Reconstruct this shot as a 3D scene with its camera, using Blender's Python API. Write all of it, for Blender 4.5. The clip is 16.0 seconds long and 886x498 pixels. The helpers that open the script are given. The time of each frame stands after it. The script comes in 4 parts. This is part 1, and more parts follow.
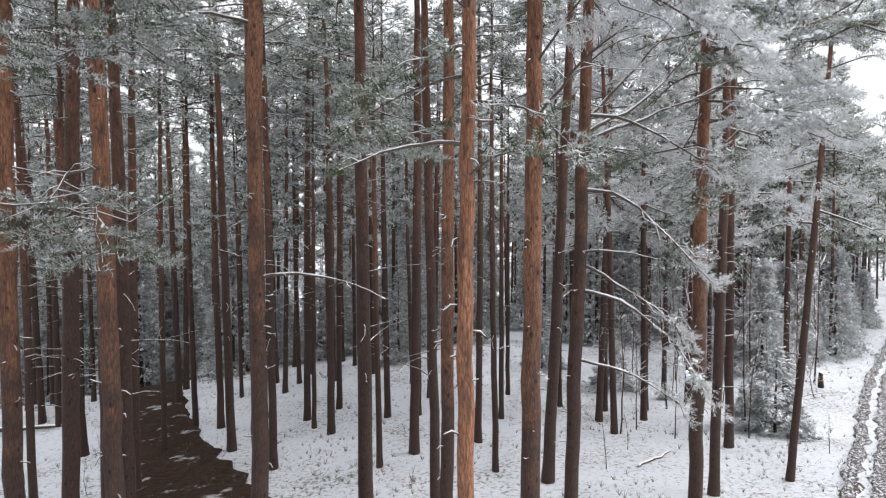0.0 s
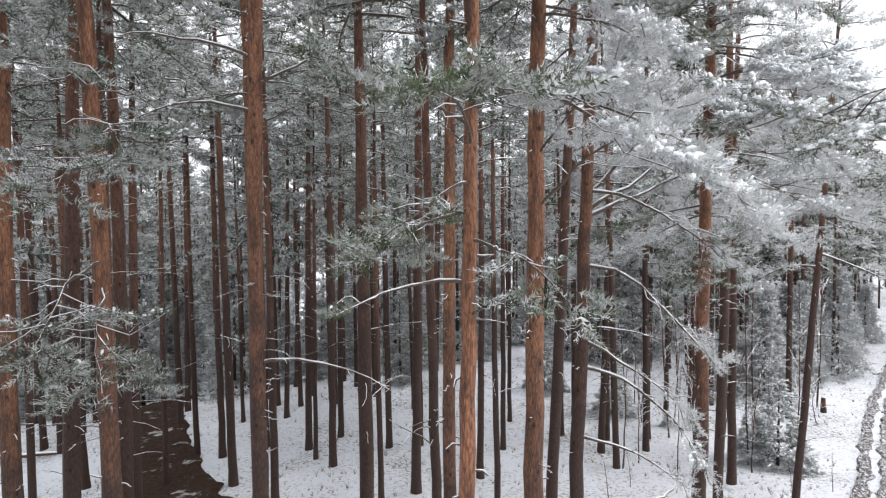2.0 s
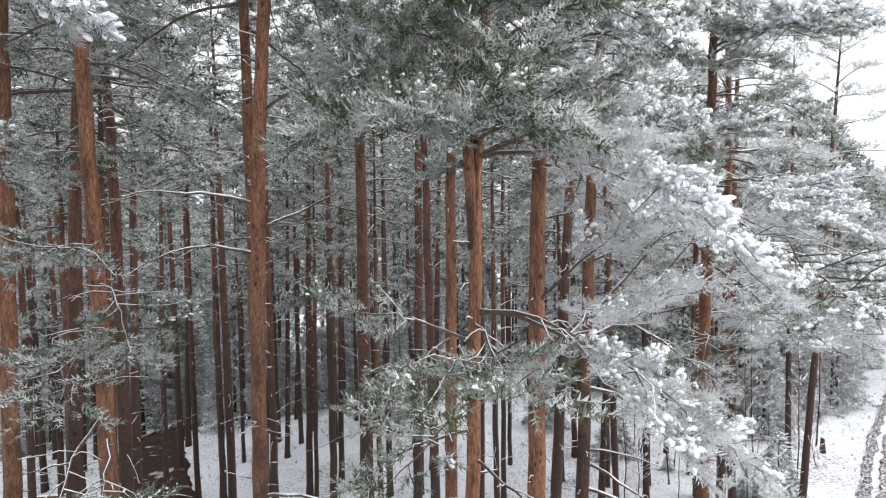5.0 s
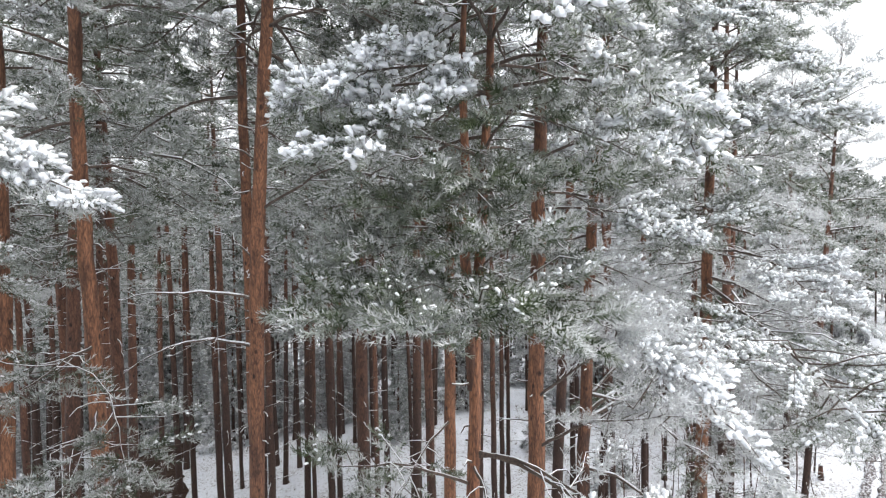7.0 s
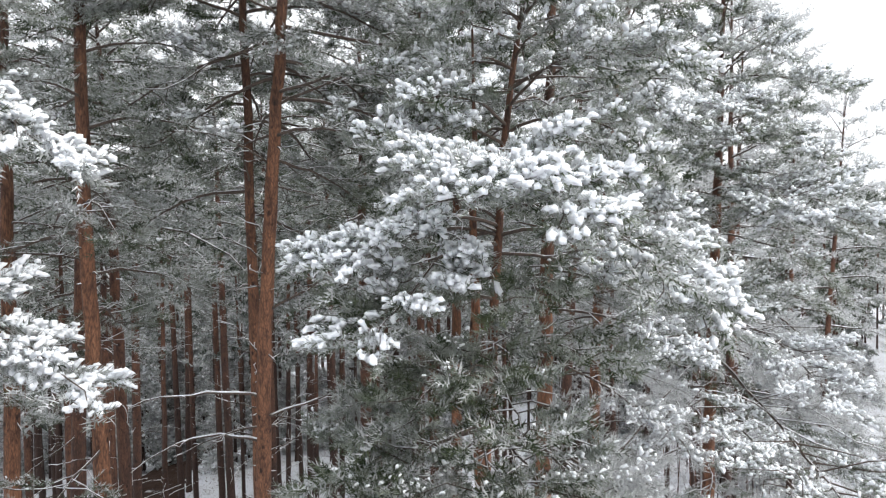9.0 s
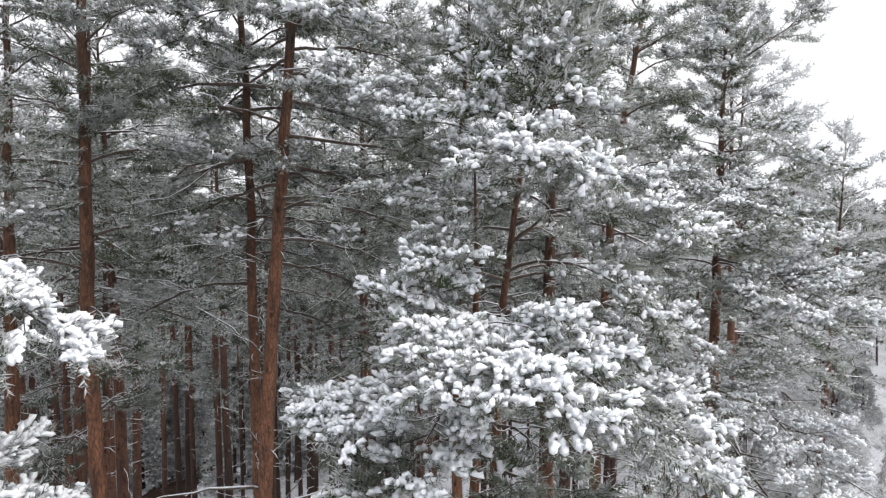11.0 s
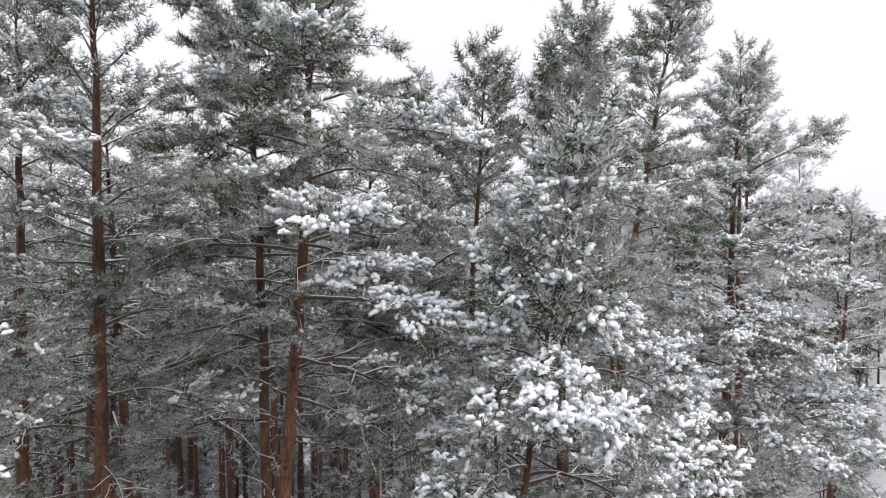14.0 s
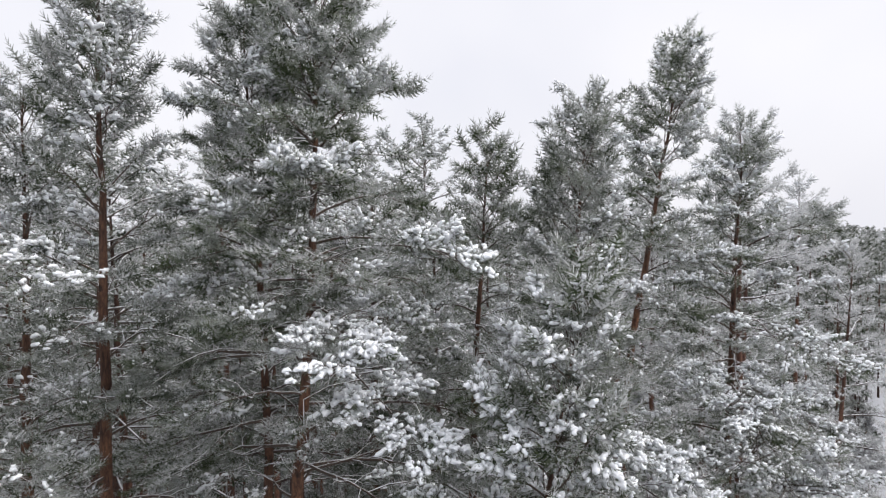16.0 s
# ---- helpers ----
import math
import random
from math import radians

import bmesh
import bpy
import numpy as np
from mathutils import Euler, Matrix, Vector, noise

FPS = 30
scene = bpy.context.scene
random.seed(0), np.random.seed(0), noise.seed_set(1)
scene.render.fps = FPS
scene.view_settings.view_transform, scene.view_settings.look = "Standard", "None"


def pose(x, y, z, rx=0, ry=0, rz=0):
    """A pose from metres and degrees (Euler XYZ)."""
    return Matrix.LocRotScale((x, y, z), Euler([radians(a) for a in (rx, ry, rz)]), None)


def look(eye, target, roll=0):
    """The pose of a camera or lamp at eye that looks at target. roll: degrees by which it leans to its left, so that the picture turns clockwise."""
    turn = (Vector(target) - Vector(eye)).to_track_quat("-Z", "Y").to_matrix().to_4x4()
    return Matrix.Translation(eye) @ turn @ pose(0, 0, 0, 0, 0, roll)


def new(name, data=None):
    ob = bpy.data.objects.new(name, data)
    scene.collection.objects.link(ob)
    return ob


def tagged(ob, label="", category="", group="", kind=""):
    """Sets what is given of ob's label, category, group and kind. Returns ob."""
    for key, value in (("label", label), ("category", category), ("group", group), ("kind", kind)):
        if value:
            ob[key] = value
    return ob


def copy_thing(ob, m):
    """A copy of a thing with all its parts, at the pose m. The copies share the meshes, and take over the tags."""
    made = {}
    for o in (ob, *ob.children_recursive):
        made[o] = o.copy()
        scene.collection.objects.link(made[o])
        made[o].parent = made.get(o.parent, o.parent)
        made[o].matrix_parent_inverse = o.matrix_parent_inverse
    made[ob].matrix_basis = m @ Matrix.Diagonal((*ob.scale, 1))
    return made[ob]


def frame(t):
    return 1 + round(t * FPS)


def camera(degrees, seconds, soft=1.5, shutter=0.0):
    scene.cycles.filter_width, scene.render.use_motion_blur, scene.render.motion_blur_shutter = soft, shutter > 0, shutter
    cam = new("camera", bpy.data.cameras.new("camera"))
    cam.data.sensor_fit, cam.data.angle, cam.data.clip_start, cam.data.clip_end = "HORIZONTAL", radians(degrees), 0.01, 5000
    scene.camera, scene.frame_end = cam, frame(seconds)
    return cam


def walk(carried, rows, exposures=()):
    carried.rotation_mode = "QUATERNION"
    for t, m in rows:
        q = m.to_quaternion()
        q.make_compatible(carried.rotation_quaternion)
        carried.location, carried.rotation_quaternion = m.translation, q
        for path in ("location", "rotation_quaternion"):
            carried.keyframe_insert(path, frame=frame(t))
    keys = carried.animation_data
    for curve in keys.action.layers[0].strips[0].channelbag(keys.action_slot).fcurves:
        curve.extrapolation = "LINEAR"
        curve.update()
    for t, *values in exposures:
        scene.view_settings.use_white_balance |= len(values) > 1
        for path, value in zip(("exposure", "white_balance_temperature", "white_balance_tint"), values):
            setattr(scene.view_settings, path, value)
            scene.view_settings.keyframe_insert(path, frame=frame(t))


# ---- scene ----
# the camera rises straight up beside the pines
cam = camera(72.0, 16.0, soft=1.25)
EYE, TILT = 8.9, -2.1
ROWS = [
    (0.0, 0.000, 0.000, 0.000, 0.00, -0.00, 0.00),
    (0.5, -0.007, 0.028, 0.355, 0.04, -0.02, 0.04),
    (1.0, -0.007, 0.047, 0.710, 0.07, -0.04, 0.11),
    (1.5, -0.002, 0.053, 1.068, 0.08, -0.04, 0.14),
    (2.0, -0.004, 0.057, 1.447, 0.10, -0.05, 0.18),
    (2.5, -0.011, 0.053, 1.818, 0.08, -0.03, 0.23),
    (3.0, -0.023, 0.036, 2.207, 0.10, -0.04, 0.28),
    (3.5, -0.031, 0.016, 2.594, 0.10, -0.02, 0.35),
    (4.0, -0.034, 0.004, 2.976, 0.07, -0.01, 0.38),
    (6.5, -0.047, -0.022, 4.891, -0.11, 0.01, 0.33),
    (7.0, -0.040, -0.010, 5.258, -0.14, 0.01, 0.35),
    (7.5, -0.060, 0.002, 5.632, -0.12, 0.01, 0.37),
    (8.0, -0.097, 0.012, 6.019, -0.09, 0.02, 0.39),
    (8.5, -0.124, 0.006, 6.413, -0.07, 0.05, 0.40),
    (9.0, -0.136, -0.012, 6.805, -0.09, -0.01, 0.37),
    (11.5, -0.172, -0.073, 8.645, -0.10, 0.18, 0.16),
    (12.0, -0.198, -0.069, 9.013, -0.10, 0.18, 0.16),
    (12.5, -0.235, -0.055, 9.377, -0.11, 0.18, 0.16),
    (13.0, -0.276, -0.044, 9.757, -0.10, 0.15, 0.14),
    (13.5, -0.326, -0.044, 10.138, -0.08, 0.16, 0.11),
    (14.0, -0.364, -0.051, 10.514, -0.10, 0.20, 0.09),
    (14.5, -0.391, -0.083, 10.878, -0.11, 0.25, 0.11),
    (15.0, -0.412, -0.103, 11.244, -0.12, 0.32, 0.12),
    (15.5, -0.416, -0.115, 11.610, -0.12, 0.32, 0.11),
    (16.0, -0.422, -0.117, 11.981, -0.15, 0.38, 0.15),
]
walk(cam, [(t, pose(0, 0, EYE, TILT, 0, 0) @ pose(x, y, z, 90 + pitch, roll, yaw)) for t, x, y, z, yaw, pitch, roll in ROWS],
     exposures=[(0.0, 0.63, 6420, 8.5), (4.0, 0.78, 6420, 8.5), (7.0, 0.84, 6450, 8), (9.0, 0.64, 6450, 8), (12.0, 0.27, 6550, 11), (14.0, 0.21, 6550, 11.5), (16.0, 0.06, 6500, 11.5)])

# ---- light: a closed white winter sky ----
world = bpy.data.worlds.new("overcast_sky")
scene.world = world
world.use_nodes = True
wn = world.node_tree.nodes
wl = world.node_tree.links
sky = wn.new("ShaderNodeTexSky")
sky.sky_type = "NISHITA"
sky.sun_disc = False
SUN_UP, SUN_TURN = radians(36), radians(98)
sky.sun_elevation, sky.sun_rotation = SUN_UP, SUN_TURN
sky.dust_density = 6.0
cloud = wn.new("ShaderNodeMixRGB")
cloud.inputs[0].default_value = 0.9
cloud.inputs[2].default_value = (7.40, 7.45, 7.75, 1)
wl.new(sky.outputs[0], cloud.inputs[1])
veil = wn.new("ShaderNodeTexNoise")
veil.inputs["Scale"].default_value, veil.inputs["Detail"].default_value = 2.2, 3
veil_tone = wn.new("ShaderNodeValToRGB")
veil_tone.color_ramp.elements[0].position, veil_tone.color_ramp.elements[0].color = 0.3, (0.90, 0.91, 0.94, 1)
veil_tone.color_ramp.elements[1].position, veil_tone.color_ramp.elements[1].color = 0.7, (1.05, 1.04, 1.03, 1)
wl.new(wn.new("ShaderNodeTexCoord").outputs["Generated"], veil.inputs["Vector"])
wl.new(veil.outputs[0], veil_tone.inputs[0])
veiled = wn.new("ShaderNodeMixRGB")
veiled.blend_type = "MULTIPLY"
veiled.inputs[0].default_value = 1.0
wl.new(cloud.outputs[0], veiled.inputs[1])
wl.new(veil_tone.outputs[0], veiled.inputs[2])
# an overcast sky is about three times as bright overhead as at the horizon
height = wn.new("ShaderNodeSeparateXYZ")
wl.new(wn.new("ShaderNodeTexCoord").outputs["Generated"], height.inputs[0])
grade = wn.new("ShaderNodeMapRange")
grade.inputs["From Min"].default_value, grade.inputs["From Max"].default_value = 0.36, 1.0
grade.inputs["To Min"].default_value, grade.inputs["To Max"].default_value = 0.97, 2.3
wl.new(height.outputs[2], grade.inputs["Value"])
graded = wn.new("ShaderNodeMixRGB")
graded.blend_type = "MULTIPLY"
graded.inputs[0].default_value = 1.0
wl.new(veiled.outputs[0], graded.inputs[1])
wl.new(grade.outputs[0], graded.inputs[2])
wl.new(graded.outputs[0], wn["Background"].inputs[0])
wn["Background"].inputs[1].default_value = 0.135
sun_lamp = bpy.data.lights.new("sun", "SUN")
sun_lamp.energy, sun_lamp.angle, sun_lamp.color = 1.5, radians(30), (1.0, 0.97, 0.94)
sun_ob = new("sun", sun_lamp)
sun_ob.matrix_world = look((0, 0, 60), (-math.sin(SUN_TURN) * 60, -math.cos(SUN_TURN) * 60, 60 - 60 * math.tan(SUN_UP)))


# ---- materials ----
def material(name):
    m = bpy.data.materials.new(name)
    m.use_nodes = True
    nt = m.node_tree
    return m, nt.nodes, nt.links, nt.nodes["Principled BSDF"]


def noise_node(n, l, scale, detail=4, coord=None, rough=0.6):
    t = n.new("ShaderNodeTexNoise")
    t.inputs["Scale"].default_value, t.inputs["Detail"].default_value, t.inputs["Roughness"].default_value = scale, detail, rough
    if coord is not None:
        l.new(coord, t.inputs["Vector"])
    return t


def ramp(n, l, fac, stops):
    r = n.new("ShaderNodeValToRGB")
    while len(r.color_ramp.elements) < len(stops):
        r.color_ramp.elements.new(0.5)
    for e, (p, c) in zip(r.color_ramp.elements, stops):
        e.position, e.color = p, (*c, 1)
    l.new(fac, r.inputs[0])
    return r


def mix(n, l, fac, a, b, mode="MIX"):
    m = n.new("ShaderNodeMixRGB")
    m.blend_type = mode
    for i, v in ((0, fac), (1, a), (2, b)):
        if isinstance(v, (int, float)):
            m.inputs[i].default_value = v
        elif isinstance(v, tuple):
            m.inputs[i].default_value = (*v, 1)
        else:
            l.new(v, m.inputs[i])
    return m


def math_node(n, l, op, a, b):
    m = n.new("ShaderNodeMath")
    m.operation = op
    for i, v in ((0, a), (1, b)):
        if isinstance(v, (int, float)):
            m.inputs[i].default_value = v
        else:
            l.new(v, m.inputs[i])
    return m.outputs[0]


def bump(n, l, height, strength, dist, bsdf):
    b = n.new("ShaderNodeBump")
    b.inputs["Strength"].default_value, b.inputs["Distance"].default_value = strength, dist
    l.new(height, b.inputs["Height"])
    l.new(b.outputs[0], bsdf.inputs["Normal"])


def bark_material(name, low, high_at, flakes=(0.265, 0.136, 0.078)):
    """Pine bark: grey-brown plates low on the stem, thin orange flakes higher up; the crown's shade is painted over the
    top.
    """
    m, n, l, b = material(name)
    tc = n.new("ShaderNodeTexCoord")
    mp = n.new("ShaderNodeMapping")
    mp.inputs["Scale"].default_value = (1, 1, 0.2)
    l.new(tc.outputs["Object"], mp.inputs["Vector"])
    info = n.new("ShaderNodeObjectInfo")
    vor = n.new("ShaderNodeTexVoronoi")
    vor.feature = "DISTANCE_TO_EDGE"
    vor.inputs["Scale"].default_value = 21
    l.new(mp.outputs[0], vor.inputs["Vector"])
    fine = noise_node(n, l, 60, 5, mp.outputs[0])
    big = noise_node(n, l, 2.2, 3, tc.outputs["Object"])
    sep = n.new("ShaderNodeSeparateXYZ")
    l.new(tc.outputs["Generated"], sep.inputs[0])
    wob = math_node(n, l, "ADD", sep.outputs[2], math_node(n, l, "MULTIPLY", math_node(n, l, "SUBTRACT", big.outputs[0], 0.5), 0.35))
    wob = math_node(n, l, "ADD", wob, math_node(n, l, "MULTIPLY", math_node(n, l, "SUBTRACT", info.outputs["Random"], 0.5), 0.16))
    high = ramp(n, l, wob, [(low, (0, 0, 0)), (high_at, (1, 1, 1))])
    low_c = ramp(n, l, fine.outputs[0], [(0.3, (0.014, 0.008, 0.007)), (0.72, (0.072, 0.036, 0.024))])
    top_c = ramp(n, l, fine.outputs[0], [(0.30, (0.080, 0.035, 0.022)), (0.68, flakes)])
    # shade inside the crown, put into the colour: stem dims towards its top
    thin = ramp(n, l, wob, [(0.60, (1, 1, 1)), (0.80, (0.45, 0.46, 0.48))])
    flake = ramp(n, l, noise_node(n, l, 9, 4, mp.outputs[0], 0.7).outputs[0], [(0.36, (0.42, 0.39, 0.40)), (0.56, (1.08, 1.04, 1.0))])
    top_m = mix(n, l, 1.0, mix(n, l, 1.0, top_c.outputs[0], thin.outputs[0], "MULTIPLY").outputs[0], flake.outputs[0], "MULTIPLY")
    col = mix(n, l, high.outputs[0], low_c.outputs[0], top_m.outputs[0])
    crack = ramp(n, l, vor.outputs["Distance"], [(0.0, (0.45, 0.42, 0.40)), (0.13, (1, 1, 1))])
    knot = n.new("ShaderNodeTexVoronoi")
    knot.inputs["Scale"].default_value = 5.0
    kmap = n.new("ShaderNodeMapping")
    kmap.inputs["Scale"].default_value = (1, 1, 0.6)
    l.new(tc.outputs["Object"], kmap.inputs["Vector"])
    l.new(kmap.outputs[0], knot.inputs["Vector"])
    dark = ramp(n, l, knot.outputs["Distance"], [(0.10, (0.22, 0.2, 0.2)), (0.17, (1, 1, 1))])
    spot = mix(n, l, 1.0, col.outputs[0], dark.outputs[0], "MULTIPLY")
    out = mix(n, l, 0.75, spot.outputs[0], crack.outputs[0], "MULTIPLY")
    l.new(out.outputs[0], b.inputs["Base Color"])
    b.inputs["Roughness"].default_value = 0.88
    h = mix(n, l, 0.5, vor.outputs["Distance"], fine.outputs[0])
    bump(n, l, h.outputs[0], 0.7, 0.02, b)
    return m


def twig_material():
    m, n, l, b = material("branch_bark")
    tc = n.new("ShaderNodeTexCoord")
    f = noise_node(n, l, 35, 4, tc.outputs["Object"])
    c = ramp(n, l, f.outputs[0], [(0.3, (0.030, 0.023, 0.020)), (0.75, (0.125, 0.090, 0.068))])
    l.new(c.outputs[0], b.inputs["Base Color"])
    b.inputs["Roughness"].default_value = 0.9
    bump(n, l, f.outputs[0], 0.5, 0.01, b)
    return m


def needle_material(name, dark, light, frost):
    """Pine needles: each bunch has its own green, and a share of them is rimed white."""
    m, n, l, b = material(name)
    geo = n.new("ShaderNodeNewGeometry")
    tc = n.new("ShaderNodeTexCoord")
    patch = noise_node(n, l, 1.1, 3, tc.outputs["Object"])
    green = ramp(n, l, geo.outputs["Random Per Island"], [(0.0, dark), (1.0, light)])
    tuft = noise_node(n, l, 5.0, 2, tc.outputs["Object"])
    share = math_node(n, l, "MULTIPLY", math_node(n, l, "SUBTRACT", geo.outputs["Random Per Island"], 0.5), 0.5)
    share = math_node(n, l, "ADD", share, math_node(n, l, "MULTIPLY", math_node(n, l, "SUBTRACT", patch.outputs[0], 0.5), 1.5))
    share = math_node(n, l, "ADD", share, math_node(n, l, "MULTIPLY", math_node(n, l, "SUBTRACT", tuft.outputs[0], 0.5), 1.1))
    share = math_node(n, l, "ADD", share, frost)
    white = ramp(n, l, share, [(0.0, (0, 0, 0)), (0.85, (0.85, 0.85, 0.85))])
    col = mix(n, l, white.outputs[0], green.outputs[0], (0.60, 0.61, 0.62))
    l.new(col.outputs[0], b.inputs["Base Color"])
    b.inputs["Roughness"].default_value = 0.6
    b.inputs["Specular IOR Level"].default_value = 0.3
    thin = n.new("ShaderNodeBsdfTranslucent")
    l.new(col.outputs[0], thin.inputs["Color"])
    both = n.new("ShaderNodeMixShader")
    both.inputs[0].default_value = 0.42
    l.new(b.outputs[0], both.inputs[1])
    l.new(thin.outputs[0], both.inputs[2])
    l.new(both.outputs[0], n["Material Output"].inputs["Surface"])
    return m


def rime_material():
    m, n, l, b = material("needle_rime")
    tc = n.new("ShaderNodeTexCoord")
    geo = n.new("ShaderNodeNewGeometry")
    f = noise_node(n, l, 1.6, 4, tc.outputs["Object"])
    c = ramp(n, l, f.outputs[0], [(0.3, (0.40, 0.41, 0.40)), (0.7, (0.84, 0.85, 0.86))])
    own = ramp(n, l, geo.outputs["Random Per Island"], [(0.0, (0.6, 0.61, 0.6)), (1.0, (1, 1, 1))])
    col = mix(n, l, 1.0, c.outputs[0], own.outputs[0], "MULTIPLY")
    l.new(col.outputs[0], b.inputs["Base Color"])
    b.inputs["Roughness"].default_value = 0.8
    thin = n.new("ShaderNodeBsdfTranslucent")
    l.new(col.outputs[0], thin.inputs["Color"])
    both = n.new("ShaderNodeMixShader")
    both.inputs[0].default_value = 0.4
    l.new(b.outputs[0], both.inputs[1])
    l.new(thin.outputs[0], both.inputs[2])
    l.new(both.outputs[0], n["Material Output"].inputs["Surface"])
    return m


def snow_material():
    m, n, l, b = material("fresh_snow")
    tc = n.new("ShaderNodeTexCoord")
    f = noise_node(n, l, 18, 5, tc.outputs["Object"])
    c = ramp(n, l, f.outputs[0], [(0.25, (0.78, 0.81, 0.85)), (0.7, (0.90, 0.91, 0.92))])
    l.new(c.outputs[0], b.inputs["Base Color"])
    b.inputs["Roughness"].default_value = 0.7
    bump(n, l, f.outputs[0], 0.5, 0.04, b)
    return m


def snow_ground_material():
    """Thin snow through which grass, needles and litter show in patches."""
    m, n, l, b = material("snowy_forest_floor")
    tc = n.new("ShaderNodeTexCoord")
    fine = noise_node(n, l, 6.5, 7, tc.outputs["Object"], 0.75)
    big = noise_node(n, l, 0.22, 3, tc.outputs["Object"])
    s = math_node(n, l, "ADD", fine.outputs[0], math_node(n, l, "MULTIPLY", math_node(n, l, "SUBTRACT", big.outputs[0], 0.5), 0.35))
    c = ramp(n, l, s, [(0.34, (0.05, 0.04, 0.03)), (0.42, (0.40, 0.39, 0.38)), (0.47, (0.57, 0.585, 0.62)), (0.8, (0.68, 0.69, 0.72))])
    l.new(c.outputs[0], b.inputs["Base Color"])
    b.inputs["Roughness"].default_value = 0.8
    bump(n, l, fine.outputs[0], 0.6, 0.12, b)
    return m


def soil_material():
    m, n, l, b = material("wet_dark_soil")
    tc = n.new("ShaderNodeTexCoord")
    fine = noise_node(n, l, 5, 6, tc.outputs["Object"], 0.7)
    big = noise_node(n, l, 0.9, 4, tc.outputs["Object"])
    c = ramp(n, l, fine.outputs[0], [(0.3, (0.013, 0.008, 0.006)), (0.7, (0.052, 0.030, 0.021))])
    w = ramp(n, l, big.outputs[0], [(0.60, (0, 0, 0)), (0.68, (1, 1, 1))])
    sp = math_node(n, l, "MULTIPLY", w.outputs[0], fine.outputs[0])
    o = mix(n, l, sp, c.outputs[0], (0.7, 0.71, 0.73))
    l.new(o.outputs[0], b.inputs["Base Color"])
    b.inputs["Roughness"].default_value = 0.95
    b.inputs["Specular IOR Level"].default_value = 0.1
    bump(n, l, fine.outputs[0], 0.8, 0.08, b)
    return m


def rut_material():
    """Track: trodden snow with dark soil showing in two worn ruts."""
    m, n, l, b = material("rutted_snow_track")
    tc = n.new("ShaderNodeTexCoord")
    fine = noise_node(n, l, 8.0, 6, tc.outputs["Object"], 0.75)
    c = ramp(n, l, fine.outputs[0], [(0.49, (0.034, 0.020, 0.017)), (0.60, (0.66, 0.68, 0.71))])
    l.new(c.outputs[0], b.inputs["Base Color"])
    b.inputs["Roughness"].default_value = 0.9
    bump(n, l, fine.outputs[0], 0.5, 0.03, b)
    return m


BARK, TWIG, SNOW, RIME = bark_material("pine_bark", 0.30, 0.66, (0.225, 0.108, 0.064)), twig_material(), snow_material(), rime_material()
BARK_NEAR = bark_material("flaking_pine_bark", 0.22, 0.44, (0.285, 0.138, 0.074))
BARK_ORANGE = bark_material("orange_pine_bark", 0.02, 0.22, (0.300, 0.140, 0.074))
NEEDLE = needle_material("pine_needles", (0.027, 0.041, 0.018), (0.118, 0.146, 0.072), 0.19)
NEEDLE_RIMED = needle_material("rimed_pine_needles", (0.030, 0.042, 0.024), (0.115, 0.136, 0.082), 0.20)
NEEDLE_WHITE = needle_material("white_pine_needles", (0.08, 0.085, 0.07), (0.24, 0.25, 0.215), 0.72)
NEEDLE_FAR = needle_material("pine_needles_far", (0.030, 0.042, 0.027), (0.118, 0.138, 0.102), 0.32)
SPRUCE = needle_material("spruce_needles", (0.022, 0.034, 0.020), (0.085, 0.108, 0.075), 0.38)
# frosted needles, with the haze of distance mixed into a paler, greyer colour
NEEDLE_HAZE = needle_material("frosted_hazed_needles", (0.055, 0.064, 0.050), (0.19, 0.205, 0.17), 0.52)
GRASS = needle_material("withered_grass", (0.05, 0.035, 0.02), (0.20, 0.15, 0.08), 0.1)
FLOOR, SOIL, RUT = snow_ground_material(), soil_material(), rut_material()


# ---- ground ----
def ground_z(x, y):
    """Height of the forest floor: level on one side, falling away on the other, a low bank towards the camera."""
    left = np.maximum(0, -x - 1.0)
    z = -0.108 * np.minimum(left, 60) - 0.11 * np.clip(y - 36, 0, 60) * np.clip(left / 25, 0, 1.3)
    return z + 0.08 * np.clip(28 - y, 0, 14) - 0.075 * np.clip(y - 44, 0, 45) * np.clip((34 - x) / 20, 0, 1)


def mesh_object(name, verts, faces, mat, parent=None, label="", smooth=True):
    """One mesh object from arrays of vertices and of equally long faces."""
    verts, faces = np.asarray(verts, np.float32), np.asarray(faces, np.int32)
    me = bpy.data.meshes.new(name)
    k = faces.shape[1]
    me.vertices.add(len(verts))
    me.vertices.foreach_set("co", verts.ravel())
    me.loops.add(faces.size)
    me.loops.foreach_set("vertex_index", faces.ravel())
    me.polygons.add(len(faces))
    me.polygons.foreach_set("loop_start", np.arange(0, faces.size, k, dtype=np.int32))
    me.polygons.foreach_set("use_smooth", np.full(len(faces), smooth))
    me.update(calc_edges=True)
    me.materials.append(mat)
    ob = new(name, me)
    if parent is not None:
        ob.parent = parent
    if label:
        tagged(ob, label)
    return ob


def grid_surface(name, xs, ys, lift, mat):
    X, Y = np.meshgrid(xs, ys)
    Z = ground_z(X, Y) + lift
    rough = np.array([noise.noise((x * 0.35, y * 0.35, 0)) * 0.16 + noise.noise((x * 1.7, y * 1.7, 5)) * 0.05 for x, y in zip(X.ravel(), Y.ravel())])
    V = np.stack([X.ravel(), Y.ravel(), Z.ravel() + rough], 1)
    w = len(xs)
    i = (np.arange(len(ys) - 1)[:, None] * w + np.arange(w - 1)[None]).ravel()
    return mesh_object(name, V, np.stack([i, i + 1, i + w + 1, i + w], 1), mat)


